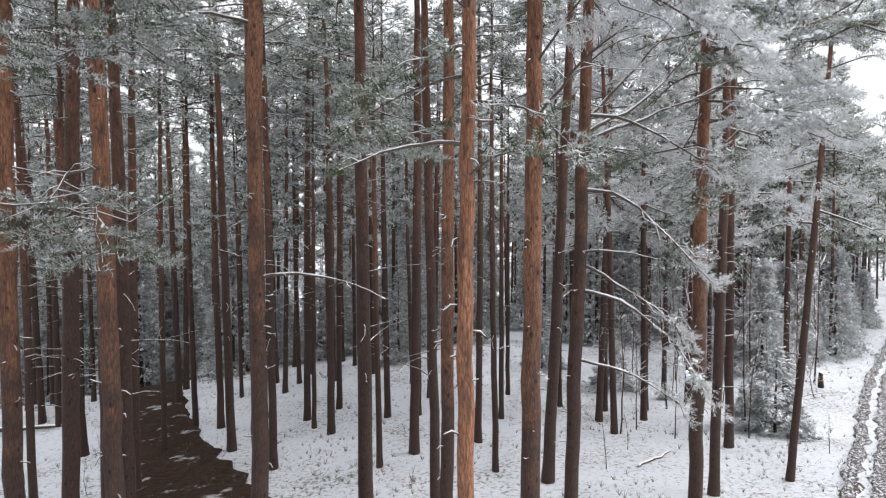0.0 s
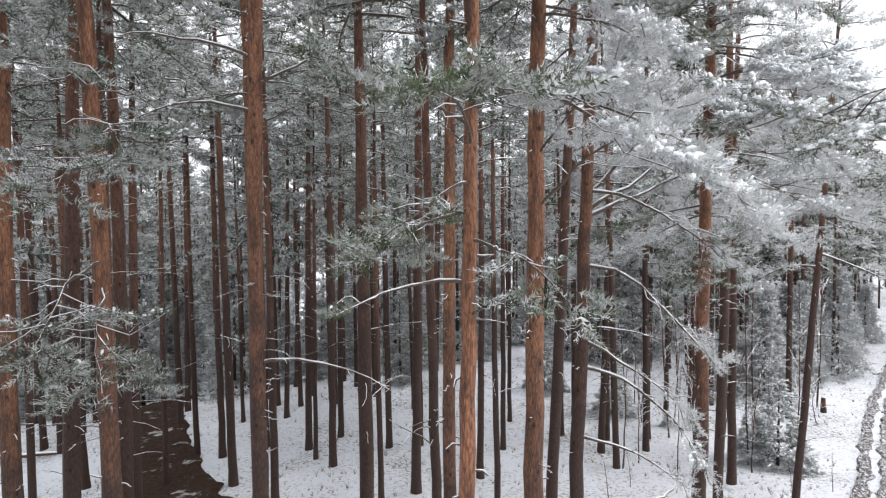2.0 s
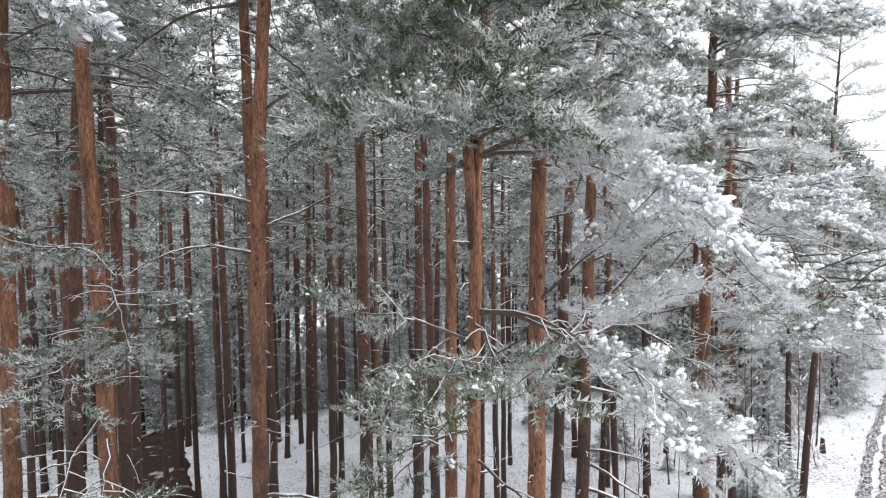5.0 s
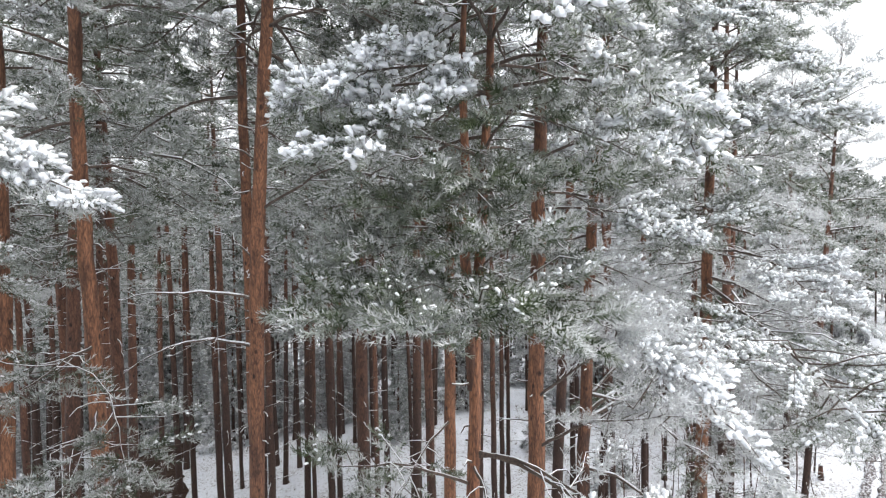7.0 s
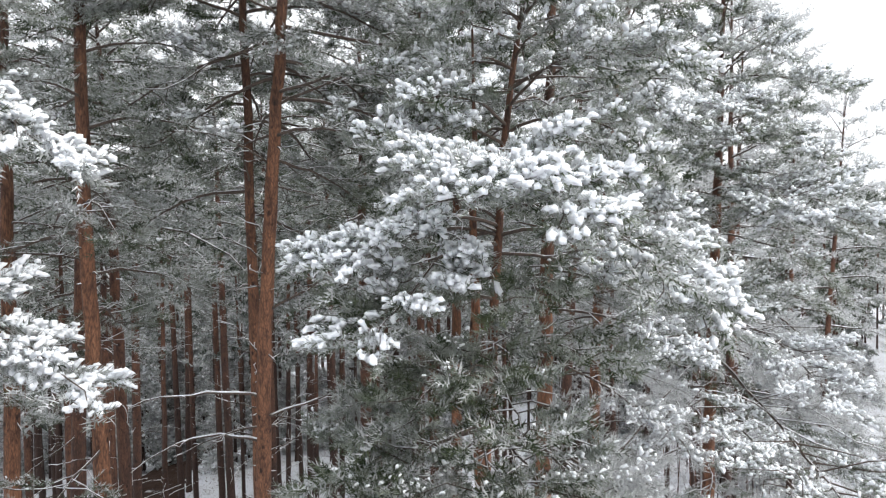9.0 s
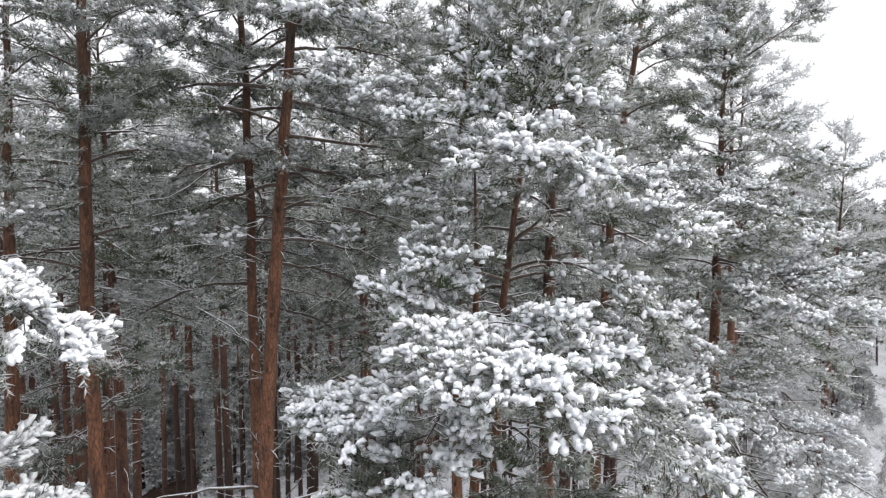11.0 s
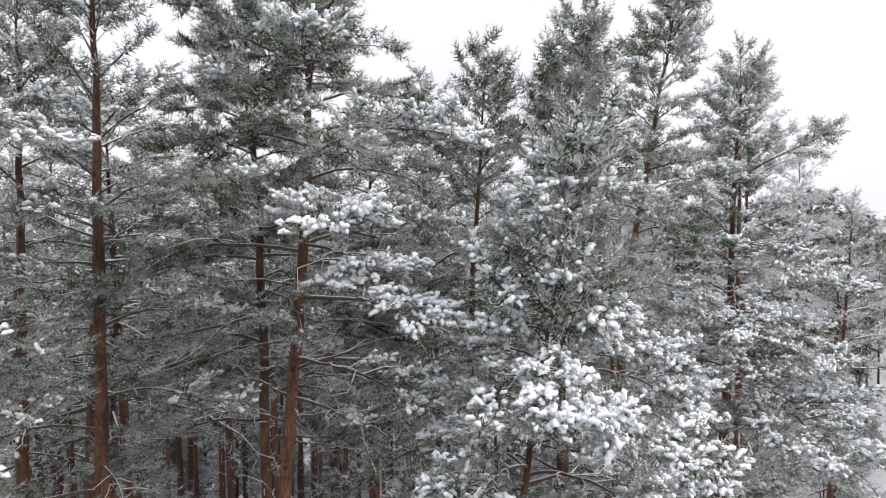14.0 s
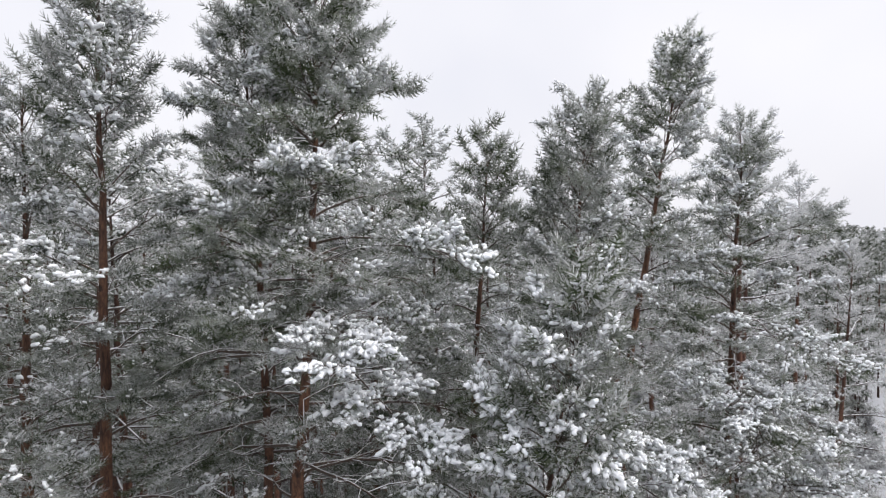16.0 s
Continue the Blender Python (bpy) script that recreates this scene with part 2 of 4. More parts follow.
def lane(name, line, width, mat, lift, rag):
    """A strip of track along a line of places, with a ragged edge, lying on the floor."""
    line = np.array(line, float)
    d = np.r_[0, np.cumsum(np.linalg.norm(np.diff(line, axis=0), axis=1))]
    s = np.arange(0, d[-1], 0.35)
    P = np.stack([np.interp(s, d, line[:, i]) for i in (0, 1)], 1)
    for _ in range(12):
        P[1:-1] = (P[:-2] + P[1:-1] * 2 + P[2:]) / 4
    T = np.gradient(P, axis=0)
    N = np.stack([T[:, 1], -T[:, 0]], 1) / np.linalg.norm(T, axis=1)[:, None]
    k = 15
    V = []
    for j, u in enumerate(np.linspace(-1, 1, k)):
        e = abs(u) ** 3 * rag
        off = np.array([u * width / 2 + e * noise.noise((q * 0.9, j * 0.2, 3 if u > 0 else 9)) for q in s])
        Q = P + N * off[:, None]
        rough = np.array([noise.noise((x * 0.35, y * 0.35, 0)) * 0.16 + noise.noise((x * 1.7, y * 1.7, 5)) * 0.05 for x, y in Q])
        rut = -0.05 * math.exp(-((abs(u) - 0.5) / 0.18) ** 2)
        V.append(np.c_[Q, ground_z(Q[:, 0], Q[:, 1]) + rough + lift + rut - 0.10 * (abs(u) > 0.99)])
    V = np.stack(V, 1).reshape(-1, 3)
    i = (np.arange(len(s) - 1)[:, None] * k + np.arange(k - 1)[None]).ravel()
    return mesh_object(name, V, np.stack([i, i + k, i + k + 1, i + 1], 1), mat)


# ---- pieces of a tree ----
def unit(v):
    return v / np.maximum(np.linalg.norm(v, axis=-1, keepdims=True), 1e-9)


def tube(path, radii, sides, rough=0.0, rng=None):
    """A tapering tube along a path: vertices and triangles."""
    path, radii = np.asarray(path, float), np.asarray(radii, float)
    T = unit(np.gradient(path, axis=0))
    ref = np.where(np.abs(T[:, 2:3]) > 0.8, [[1.0, 0, 0]], [[0, 0, 1.0]])
    if (np.abs(T[:, 2]) > 0.8).mean() > 0.5:
        ref = np.tile([[1.0, 0, 0]], (len(T), 1))
    else:
        ref = np.tile([[0.03, 0.05, 1.0]], (len(T), 1))
    A = unit(np.cross(T, ref))
    B = np.cross(T, A)
    a = np.linspace(0, 2 * np.pi, sides, endpoint=False)
    ring = np.cos(a)[None, :, None] * A[:, None] + np.sin(a)[None, :, None] * B[:, None]
    r = radii[:, None, None] * np.ones((1, sides, 1))
    if rough:
        r = r * (1 + rough * (rng.random(r.shape) - 0.5))
    V = (path[:, None] + ring * r).reshape(-1, 3)
    n = len(path)
    i = np.arange(n - 1)[:, None] * sides
    j = np.arange(sides)[None]
    a0, a1 = (i + j).ravel(), (i + (j + 1) % sides).ravel()
    F = np.r_[np.stack([a0, a1, a1 + sides], 1), np.stack([a0, a1 + sides, a0 + sides], 1)]
    return V, F


def finger_template(rng, blades, length, reach, cuts):
    """A shoot along +z like a small bottle brush: needle bunches in one connected piece round its axis; which of them lie towards +x."""
    V = [np.array([0, 0, length * i / cuts]) for i in range(cuts + 1)]
    F, upper = [], []
    for k in range(blades):
        u = (k + rng.random() * 0.6) / blades
        i = min(int(u * cuts), cuts - 1)
        a = k * 2.4 + rng.random() * 0.7
        d = unit(np.array([math.cos(a), math.sin(a), 0]) * (1.15 - 0.75 * u) + np.array([0, 0, 0.45 + 0.8 * u]))
        F.append((i, i + 1, len(V)))
        V.append(V[i] + d * reach * (0.75 + 0.5 * rng.random()))
        upper.append(math.cos(a) > 0.1)
    return np.array(V), np.array(F), np.array(upper)


def sleeve_template(rng, sides, rings, length, thick):
    """Snow that lies along a shoot: a soft uneven finger along +z, fuller towards +x and rounded at its end."""
    V = [np.array([0.0, 0, -0.1 * length])]
    for i in range(rings):
        u = (i + 0.5) / rings
        r = thick * math.sin(math.pi * (0.14 + 0.76 * u)) ** 0.7
        lift = thick * 0.3 + rng.normal() * thick * 0.12
        for k in range(sides):
            a = 2 * math.pi * (k + 0.5 * (i % 2)) / sides
            q = r * rng.uniform(0.78, 1.2)
            V.append(np.array([math.cos(a) * q * (1.0 if math.cos(a) > 0 else 0.6) + lift, math.sin(a) * q, u * length + rng.normal() * length * 0.03]))
    V.append(np.array([thick * 0.2, 0, length * 1.02]))
    F = []
    for k in range(sides):
        n = (k + 1) % sides
        F.append((0, 1 + n, 1 + k))
        for g in range(rings - 1):
            p, q = 1 + g * sides, 1 + (g + 1) * sides
            F += [(p + k, p + n, q + n), (p + k, q + n, q + k)]
        last = 1 + (rings - 1) * sides
        F.append((last + k, last + n, len(V) - 1))
    return np.array(V), np.array(F)


def scatter(template, pos, ax, size, rng, top=None):
    """Copies of a template, turned so that its +z runs along ax; top: the way its +x leans, or a random turn."""
    TV, TF = template
    n = len(pos)
    z = unit(ax)
    r = rng.normal(size=(n, 3)) if top is None else np.broadcast_to(np.asarray(top, float), (n, 3)) + 0.01
    y = unit(np.cross(z, r))
    x = np.cross(y, z)
    M = np.stack([x, y, z], 2) * np.asarray(size).reshape(n, 1, 1)
    V = np.einsum("nij,kj->nki", M, TV) + pos[:, None]
    F = TF[None] + (np.arange(n) * len(TV))[:, None, None]
    return V.reshape(-1, 3), F.reshape(-1, TF.shape[1])


class Heap:
    """Gathers geometry that will become one mesh."""

    def __init__(self, rimed=False):
        self.v, self.f, self.n = [], [], 0
        self.rime = Heap() if rimed else None

    def add(self, vf):
        self.v.append(vf[0])
        self.f.append(vf[1] + self.n)
        self.n += len(vf[0])

    def make(self, name, mat, parent, label="", kind="", smooth=True):
        if not self.n:
            return None
        ob = mesh_object(name, np.concatenate(self.v), np.concatenate(self.f), mat, parent, label, smooth)
        if kind:
            tagged(ob, kind=kind)
        if self.rime and self.rime.n:
            self.rime.make("rime", RIME, parent, "white rime on the upper needles", "stuff", False)
        return ob


trng = np.random.default_rng(5)
FINE = [finger_template(trng, 17, 0.175, 0.070, 9) for _ in range(6)]
MID = [finger_template(trng, 13, 0.29, 0.125, 6) for _ in range(5)]
FAR = [finger_template(trng, 9, 0.52, 0.30, 3) for _ in range(4)]
SLEEVE = [sleeve_template(trng, 4, 2, 0.090, 0.031) for _ in range(8)]
SLEEVE_MID = [sleeve_template(trng, 4, 2, 0.24, 0.042) for _ in range(4)]
SLEEVE_FAR = [sleeve_template(trng, 3, 2, 0.36, 0.095) for _ in range(4)]
UP = np.array([0, 0, 1.0])
DUST = (0.30, 0.48, 0.50)


def bend(p0, tip, arch, n, rng, wig):
    """A bough from p0 to tip that rises by arch between them, with a little wander."""
    p0, tip = np.asarray(p0, float), np.asarray(tip, float)
    u = np.linspace(0, 1, n)[:, None]
    c = (p0 + tip) / 2 + UP * arch
    P = (1 - u) ** 2 * p0 + 2 * u * (1 - u) * c + u ** 2 * tip
    L = np.linalg.norm(tip - p0)
    w = np.cumsum(rng.normal(size=(n, 3)) * wig * L / n, axis=0)
    return P + w * (1 - np.abs(2 * u - 1) ** 3) * 1.2


def point_on(P, u):
    """Points at the shares u of the way along a path."""
    q = np.asarray(u) * (len(P) - 1)
    return np.stack([np.interp(q, np.arange(len(P)), P[:, c]) for c in range(3)], -1)


def strew(heap, temps, pos, ax, size, rng):
    """Adds copies of several templates, dealt out at random."""
    which = rng.integers(0, len(temps), len(pos))
    for k in range(len(temps)):
        s = which == k
        if s.any():
            heap.add(scatter(temps[k], pos[s], ax[s], size[s], rng, UP))


def strew_shoots(leaf, temps, pos, ax, size, rng, dusted):
    """Adds shoots; on the dusted ones the upper needles carry rime."""
    which = rng.integers(0, len(temps), len(pos))
    top = UP + rng.normal(size=(len(pos), 3)) * 0.35
    for k, (V, F, upper) in enumerate(temps):
        for white in (False, True):
            s = (which == k) & (dusted == white)
            if not s.any():
                continue
            if white:
                leaf.rime.add(scatter((V, F[upper]), pos[s], ax[s], size[s] * 1.04, rng, top[s]))
                leaf.add(scatter((V, F[~upper]), pos[s], ax[s], size[s], rng, top[s]))
            else:
                leaf.add(scatter((V, F), pos[s], ax[s], size[s], rng, top[s]))


def bough(rng, p0, tip, arch, r, level, wood, leaf, snow, start=0.35, dense=1.0, load=0.5, spread=0.42, twigs=1.0, cap=0.6, plump=1.0):
    """One bough: its wood, side twigs in a fan, brush-like shoots from `start` outwards and the snow they carry."""
    L = float(np.linalg.norm(np.subtract(tip, p0)))
    n = (10, 5, 3)[level]
    P = bend(p0, tip, arch, n, rng, 0.08)
    R = r * (1 - 0.82 * np.linspace(0, 1, n))
    wood.add(tube(P, R, (6, 3, 3)[level]))
    if cap > 0 and level < 2:
        snow.add(tube(P + UP * (R[:, None] * 0.7), np.maximum(R * 0.7, 0.006) * cap * (0.7 + 0.6 * rng.random(n)), 4 if level == 0 else 3))
    lines = []
    gap = (0.125, 0.25, 0.55)[level]
    count = max(3, int(L * (1 - start * 0.8) / gap * twigs))
    side = 1
    drift = rng.uniform(0, 50)
    for u in np.linspace(max(start * 0.7, 0.08), 0.97, count):
        side = -side
        p = point_on(P, u)
        d = unit(point_on(P, min(u + 0.2, 1.0)) - point_on(P, max(u - 0.1, 0.0)))
        s = unit(np.cross(UP, d)) * side
        ang = math.radians(rng.uniform(30, 72))
        way = unit(d * math.cos(ang) + s * math.sin(ang) + UP * rng.uniform(-0.35, 0.45))
        ln = L * spread * (1.05 - 0.6 * u) * rng.uniform(0.55, 1.15)
        if u < start:
            ln *= 0.5
        e = p + way * ln
        share = min(1.15 * (load - (0.42, 0.3, 0.3)[level]), 0.95) * (1.15 if u > 0.5 else 0.75)
        laden = 0.5 + 0.9 * noise.noise((u * 3.0, side * 4.0, drift)) + rng.uniform(-0.18, 0.18) < share
        lines.append((p, e, u, laden))
        if level < 2 and (level == 0 or dense <= 0 or u < start + 0.3):
            m = 4 if level == 0 else 3
            Q = bend(p, e, ln * rng.uniform(-0.05, 0.16), m, rng, 0.22)
            wood.add(tube(Q, np.linspace(max(r * 0.34, 0.006), 0.003, m), 3))
            if cap > 0 and level == 0 and (u < start + 0.15 or dense <= 0):
                snow.add(tube(Q + UP * 0.008, np.linspace(max(r * 0.3, 0.007), 0.004, m), 3))
    if dense <= 0:
        return
    lines.append((P[-3], P[-1] + (P[-1] - P[-2]) * 0.2, 1.0, load > 0.6))
    pos, ax, heavy = [], [], []
    step = (0.033, 0.074, 0.22)[level] / dense
    for p, e, u, laden in lines:
        if u < start:
            continue
        ln = float(np.linalg.norm(e - p))
        k = max(3, int(ln / step))
        v = np.sort(rng.uniform(0.12, 1.0, k))
        d = unit(e - p)
        s = unit(np.cross(UP, d))
        a = np.where(np.arange(k) % 2, 1, -1) * rng.uniform(0.3, 1.15, k) * (1 - 0.6 * v)
        way = d * np.cos(a)[:, None] + s * np.sin(a)[:, None]
        off = rng.random(k) * np.minimum(0.30 * ln, (0.20, 0.26, 0.4)[level]) * (1.15 - 0.8 * v)
        hang = rng.normal(size=k) * (0.028, 0.06, 0.12)[level]
        pos.append(p + (e - p) * v[:, None] + way * off[:, None] + UP * hang[:, None])
        ax.append(unit(way + UP * rng.uniform(-0.15, 0.75, (k, 1)) + rng.normal(size=(k, 3)) * 0.22))
        heavy.append(np.full(k, laden))
    pos, ax, heavy = np.concatenate(pos), np.concatenate(ax), np.concatenate(heavy)
    size = rng.uniform(0.7, 1.25, len(pos)) * plump
    dusted = rng.random(len(pos)) < np.clip(DUST[level] + 0.42 * load + 0.2 * rng.normal(), 0.15, 0.92)
    strew_shoots(leaf, (FINE, MID, FAR)[level], pos, ax, size, rng, dusted)
    # snow lies along the upper shoots; the lower ones stay green
    flat = np.clip(np.linalg.norm(pos[:, :2] - np.asarray(p0)[:2], axis=1) / max(L, 0.1), 0, 1)
    axis_z = np.interp(flat, np.linspace(0, 1, n), P[:, 2])
    rank = np.argsort(np.argsort(pos[:, 2] - axis_z)) / len(pos)
    white = rank + rng.normal(size=len(pos)) * 0.10 > 1 - np.where(heavy, min(0.26 + 0.26 * load, 0.66), 0.20 * load)
    if level == 0:
        # thick cushions along the laden twigs, under the finer lumps
        for p, e, u, laden in lines:
            ln = float(np.linalg.norm(e - p))
            if laden and load > 0.85 and u >= start and ln > 0.15:
                k = max(1, int(ln / 0.10 * min(load, 1.5)))
                spot = p + (e - p) * rng.uniform(0.3, 0.95, (k, 1)) + rng.normal(size=(k, 3)) * [0.045, 0.045, 0.012] + UP * 0.03
                ways = unit((e - p) / ln + rng.normal(size=(k, 3)) * [0.4, 0.4, 0.1])
                strew(snow, SLEEVE, spot, ways, rng.uniform(1.0, 1.7, k) * (0.55 + 0.32 * min(load, 1.5)), rng)
    rows = np.flatnonzero(white)
    if len(rows):
        if level == 0:
            rows = np.r_[rows, rows[heavy[rows]]] if load > 1.1 else rows
        c = len(rows)
        temps = (SLEEVE, SLEEVE_MID, SLEEVE_FAR)[level]
        bulk = np.where(heavy[rows], 0.78 + 0.30 * min(load, 1.4), 0.5 + 0.2 * min(load, 1.0))
        along_shoot = unit(ax[rows] * [1, 1, 0.5] + rng.normal(size=(c, 3)) * [0.55, 0.55, 0.3] - UP * 0.08)
        spot = pos[rows] + UP * (0.024, 0.03, 0.05)[level] + ax[rows] * rng.uniform(-0.03, 0.11, (c, 1)) * (1, 1.3, 2)[level] + rng.normal(size=(c, 3)) * 0.016
        strew(snow, temps, spot, along_shoot, rng.uniform(0.6, 1.25, c) * bulk, rng)


def stem(tree, rng, points, dia, sides=14, name="trunk", foot=True, bark=None):
    """The trunk through a few places, swelling at the foot."""
    pts = np.array(points, float)
    d = np.r_[0, np.cumsum(np.linalg.norm(np.diff(pts, axis=0), axis=1))]
    n = max(8, int(d[-1] / (0.5 if sides > 9 else 1.0)))
    s = np.linspace(0, d[-1], n)
    P = np.stack([np.interp(s, d, pts[:, i]) for i in range(3)], 1)
    for _ in range(6):
        P[1:-1] = (P[:-2] + P[1:-1] * 2 + P[2:]) / 4
    P[1:-1, :2] += rng.normal(size=(n - 2, 2)) * 0.012
    u = s / d[-1]
    R = dia / 2 * (1.03 - 0.35 * u - 0.62 * u ** 3)
    if foot:
        R = R * (1 + 0.35 * np.exp(-s / 0.5))
    V, F = tube(P, np.maximum(R, 0.012), sides, 0.07, rng)
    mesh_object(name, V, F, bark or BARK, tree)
    return P, R


def along(P, z):
    i = int(np.clip(np.searchsorted(P[:, 2], z), 1, len(P) - 1))
    a, b = P[i - 1], P[i]
    f = np.clip((z - a[2]) / max(b[2] - a[2], 1e-6), 0, 1)
    return a + (b - a) * f


STUB, STUB_SNOW = [], []
for k in range(4):
    q = np.random.default_rng(90 + k)
    ln = 0.07 + 0.05 * k
    path = np.array([(0, 0, 0), (ln * 0.5, q.normal() * 0.01, 0.01), (ln, q.normal() * 0.02, q.normal() * 0.03)])
    o = mesh_object("stub_shape", *tube(path, (0.014, 0.010, 0.005), 5), TWIG)
    STUB.append(o.data)
    bpy.data.objects.remove(o)
    o = mesh_object("stub_snow_shape", *tube(path * [0.95, 1, 1] + [0.01, 0, 0.012], (0.004, 0.008, 0.003), 4), SNOW)
    STUB_SNOW.append(o.data)
    bpy.data.objects.remove(o)


def stubs(tree, rng, P, R, low, high, count):
    """Broken branch stubs that stick out of the stem, each with a little snow on it."""
    for i in range(count):
        z = rng.uniform(low, high)
        p = along(P, z)
        r = float(np.interp(z, P[:, 2], R))
        a, k = rng.uniform(0, 360), int(rng.integers(0, 4))
        ob = new("branch_stub", STUB[k])
        ob.parent = tree
        ob.matrix_basis = pose(*p, 0, 0, a) @ pose(r * 0.85, 0, 0, 0, rng.uniform(-25, 35), 0)
        cap = new("snow", STUB_SNOW[k])
        cap.parent = ob


def new_tree(name, label, group="pines of the forest"):
    t = new(name)
    return tagged(t, label, "tree", group)


def near_pine(seed, label, points, dia, crown, reach, boughs=26, load=0.5, dense=1.0, dead=10, snags=1.6, upsweep=1.45, own=(), shape="round", clear=0.0, mat=None, rimed=99.0, fork=(), bark=None):
    """A pine close to the camera: trunk, each bough a part of its own with needles and snow, dead snags below.
    own: boughs given one by one as (height on the stem, tip, arch, start, dense, load).
    rimed: beyond this x the low boughs are white with rime; fork: places of a second stem."""
    rng = np.random.default_rng(seed)
    tree = new_tree("pine_tree", label)
    bark = bark or BARK_NEAR
    P, R = stem(tree, rng, points, dia, bark=bark)
    if fork:
        stem(tree, rng, fork, dia * 0.62, name="second_stem", foot=False, bark=bark)
    top = P[-1][2]
    stubs(tree, rng, P, R, 4.0, min(crown + 2.0, 17.0), 24)
    az = rng.uniform(0, 6.28)

    def one(name, z, tip, arch, r, **kw):
        wood, leaf, snow = Heap(), Heap(rimed=True), Heap()
        bough(rng, along(P, z), tip, arch, r, 0, wood, leaf, snow, **kw)
        b = wood.make(name, TWIG, tree)
        leaf.make("needles", NEEDLE_WHITE if tip[0] > rimed and tip[2] < 13.5 else (mat or NEEDLE), b, "grey-green rimed pine needles", "stuff", False)
        snow.make("snow", SNOW, b, "fresh white snow", "stuff")

    for i in range(boughs):
        u = (i + rng.uniform(0, 0.8)) / boughs
        z = crown + (top - crown) * u ** 0.75
        az += 2.4 + rng.uniform(-0.35, 0.35)
        if shape == "cone":
            L = reach * (0.10 + 0.90 * (1 - u) ** 1.2) * rng.uniform(0.8, 1.15)
        elif shape == "slim":
            L = reach * (0.14 + 0.86 * (1 - u) ** 1.7) * rng.uniform(0.8, 1.15)
        else:
            L = reach * (0.12 + 0.88 * (1 - u) ** 1.0) * rng.uniform(0.75, 1.2)
        rise = L * (-0.32 + upsweep * u ** 1.8) + rng.uniform(-0.1, 0.15)
        p = along(P, z)
        a = az
        if z < clear and math.sin(a) < -0.15:
            a = -a
        tip = p + np.array([math.cos(a) * L, math.sin(a) * L, rise])
        one("bough", z, tip, L * rng.uniform(0.08, 0.28), 0.010 + 0.007 * L, start=0.42 * (1 - 0.85 * u), dense=dense * (1.12 + 0.25 * u), plump=1.0 + 0.3 * u, load=load * rng.choice((0.15, 0.5, 1.1, 1.7) if load < 1 else (0.35, 0.7, 1.1, 1.4)) * (1.0 if shape == "cone" else 0.5 + 0.7 * u))
    for z, tip, arch, start, dn, ld in own:
        L = float(np.linalg.norm(np.subtract(tip, along(P, z))))
        bare = dn <= 0 or start >= 0.6
        one("bough" if dn > 0 else "dead_branch", z, tip, arch, 0.012 + 0.009 * L if bare else 0.010 + 0.006 * L, start=start, dense=dn * 1.1, load=ld, twigs=1.15 if dn > 0 else 0.3, cap=1.0 if bare else 0.6, spread=0.46 if dn > 0 else 0.2)
    for i in range(dead):
        z = crown * rng.uniform(0.38, 1.05)
        p = along(P, z)
        a, L = rng.uniform(0, 6.28), rng.uniform(0.3, snags) * min(1.0, (z / crown) ** 1.5)
        tip = p + np.array([math.cos(a) * L, math.sin(a) * L, L * rng.uniform(-0.25, 0.5)])
        one("dead_branch", z, tip, L * rng.uniform(-0.12, 0.25), 0.009 + 0.006 * L, start=0.3, dense=0, load=0, spread=0.28, twigs=0.5, cap=0.7)
    # short steep boughs close up the tip of the crown
    for i in range(12):
        z = top - 2.4 * (i + rng.random()) / 12
        p = along(P, z)
        a = i * 2.4 + rng.random()
        L = 0.28 + 0.17 * (top - z) + rng.uniform(0, 0.15)
        one("bough", z, p + np.array([math.cos(a) * L, math.sin(a) * L, L * rng.uniform(0.9, 1.7)]), -0.04, 0.012, start=0.1, dense=0.85 * dense, load=load * rng.choice((0.5, 0.9, 1.4)), spread=0.5, plump=1.4)
    # a leader of upright shoots at the very top
    wood, leaf, snow = Heap(), Heap(rimed=True), Heap()
    bough(rng, P[-2], P[-1] + np.array([0, 0, 0.5]), 0.0, 0.012, 0, wood, leaf, snow, start=0.05, dense=dense * 0.85, load=load * 0.5, spread=0.6, plump=1.4)
    b = wood.make("leader", TWIG, tree)
    leaf.make("needles", mat or NEEDLE, b, kind="stuff", smooth=False)
    snow.make("snow", SNOW, b, kind="stuff")
    return tree


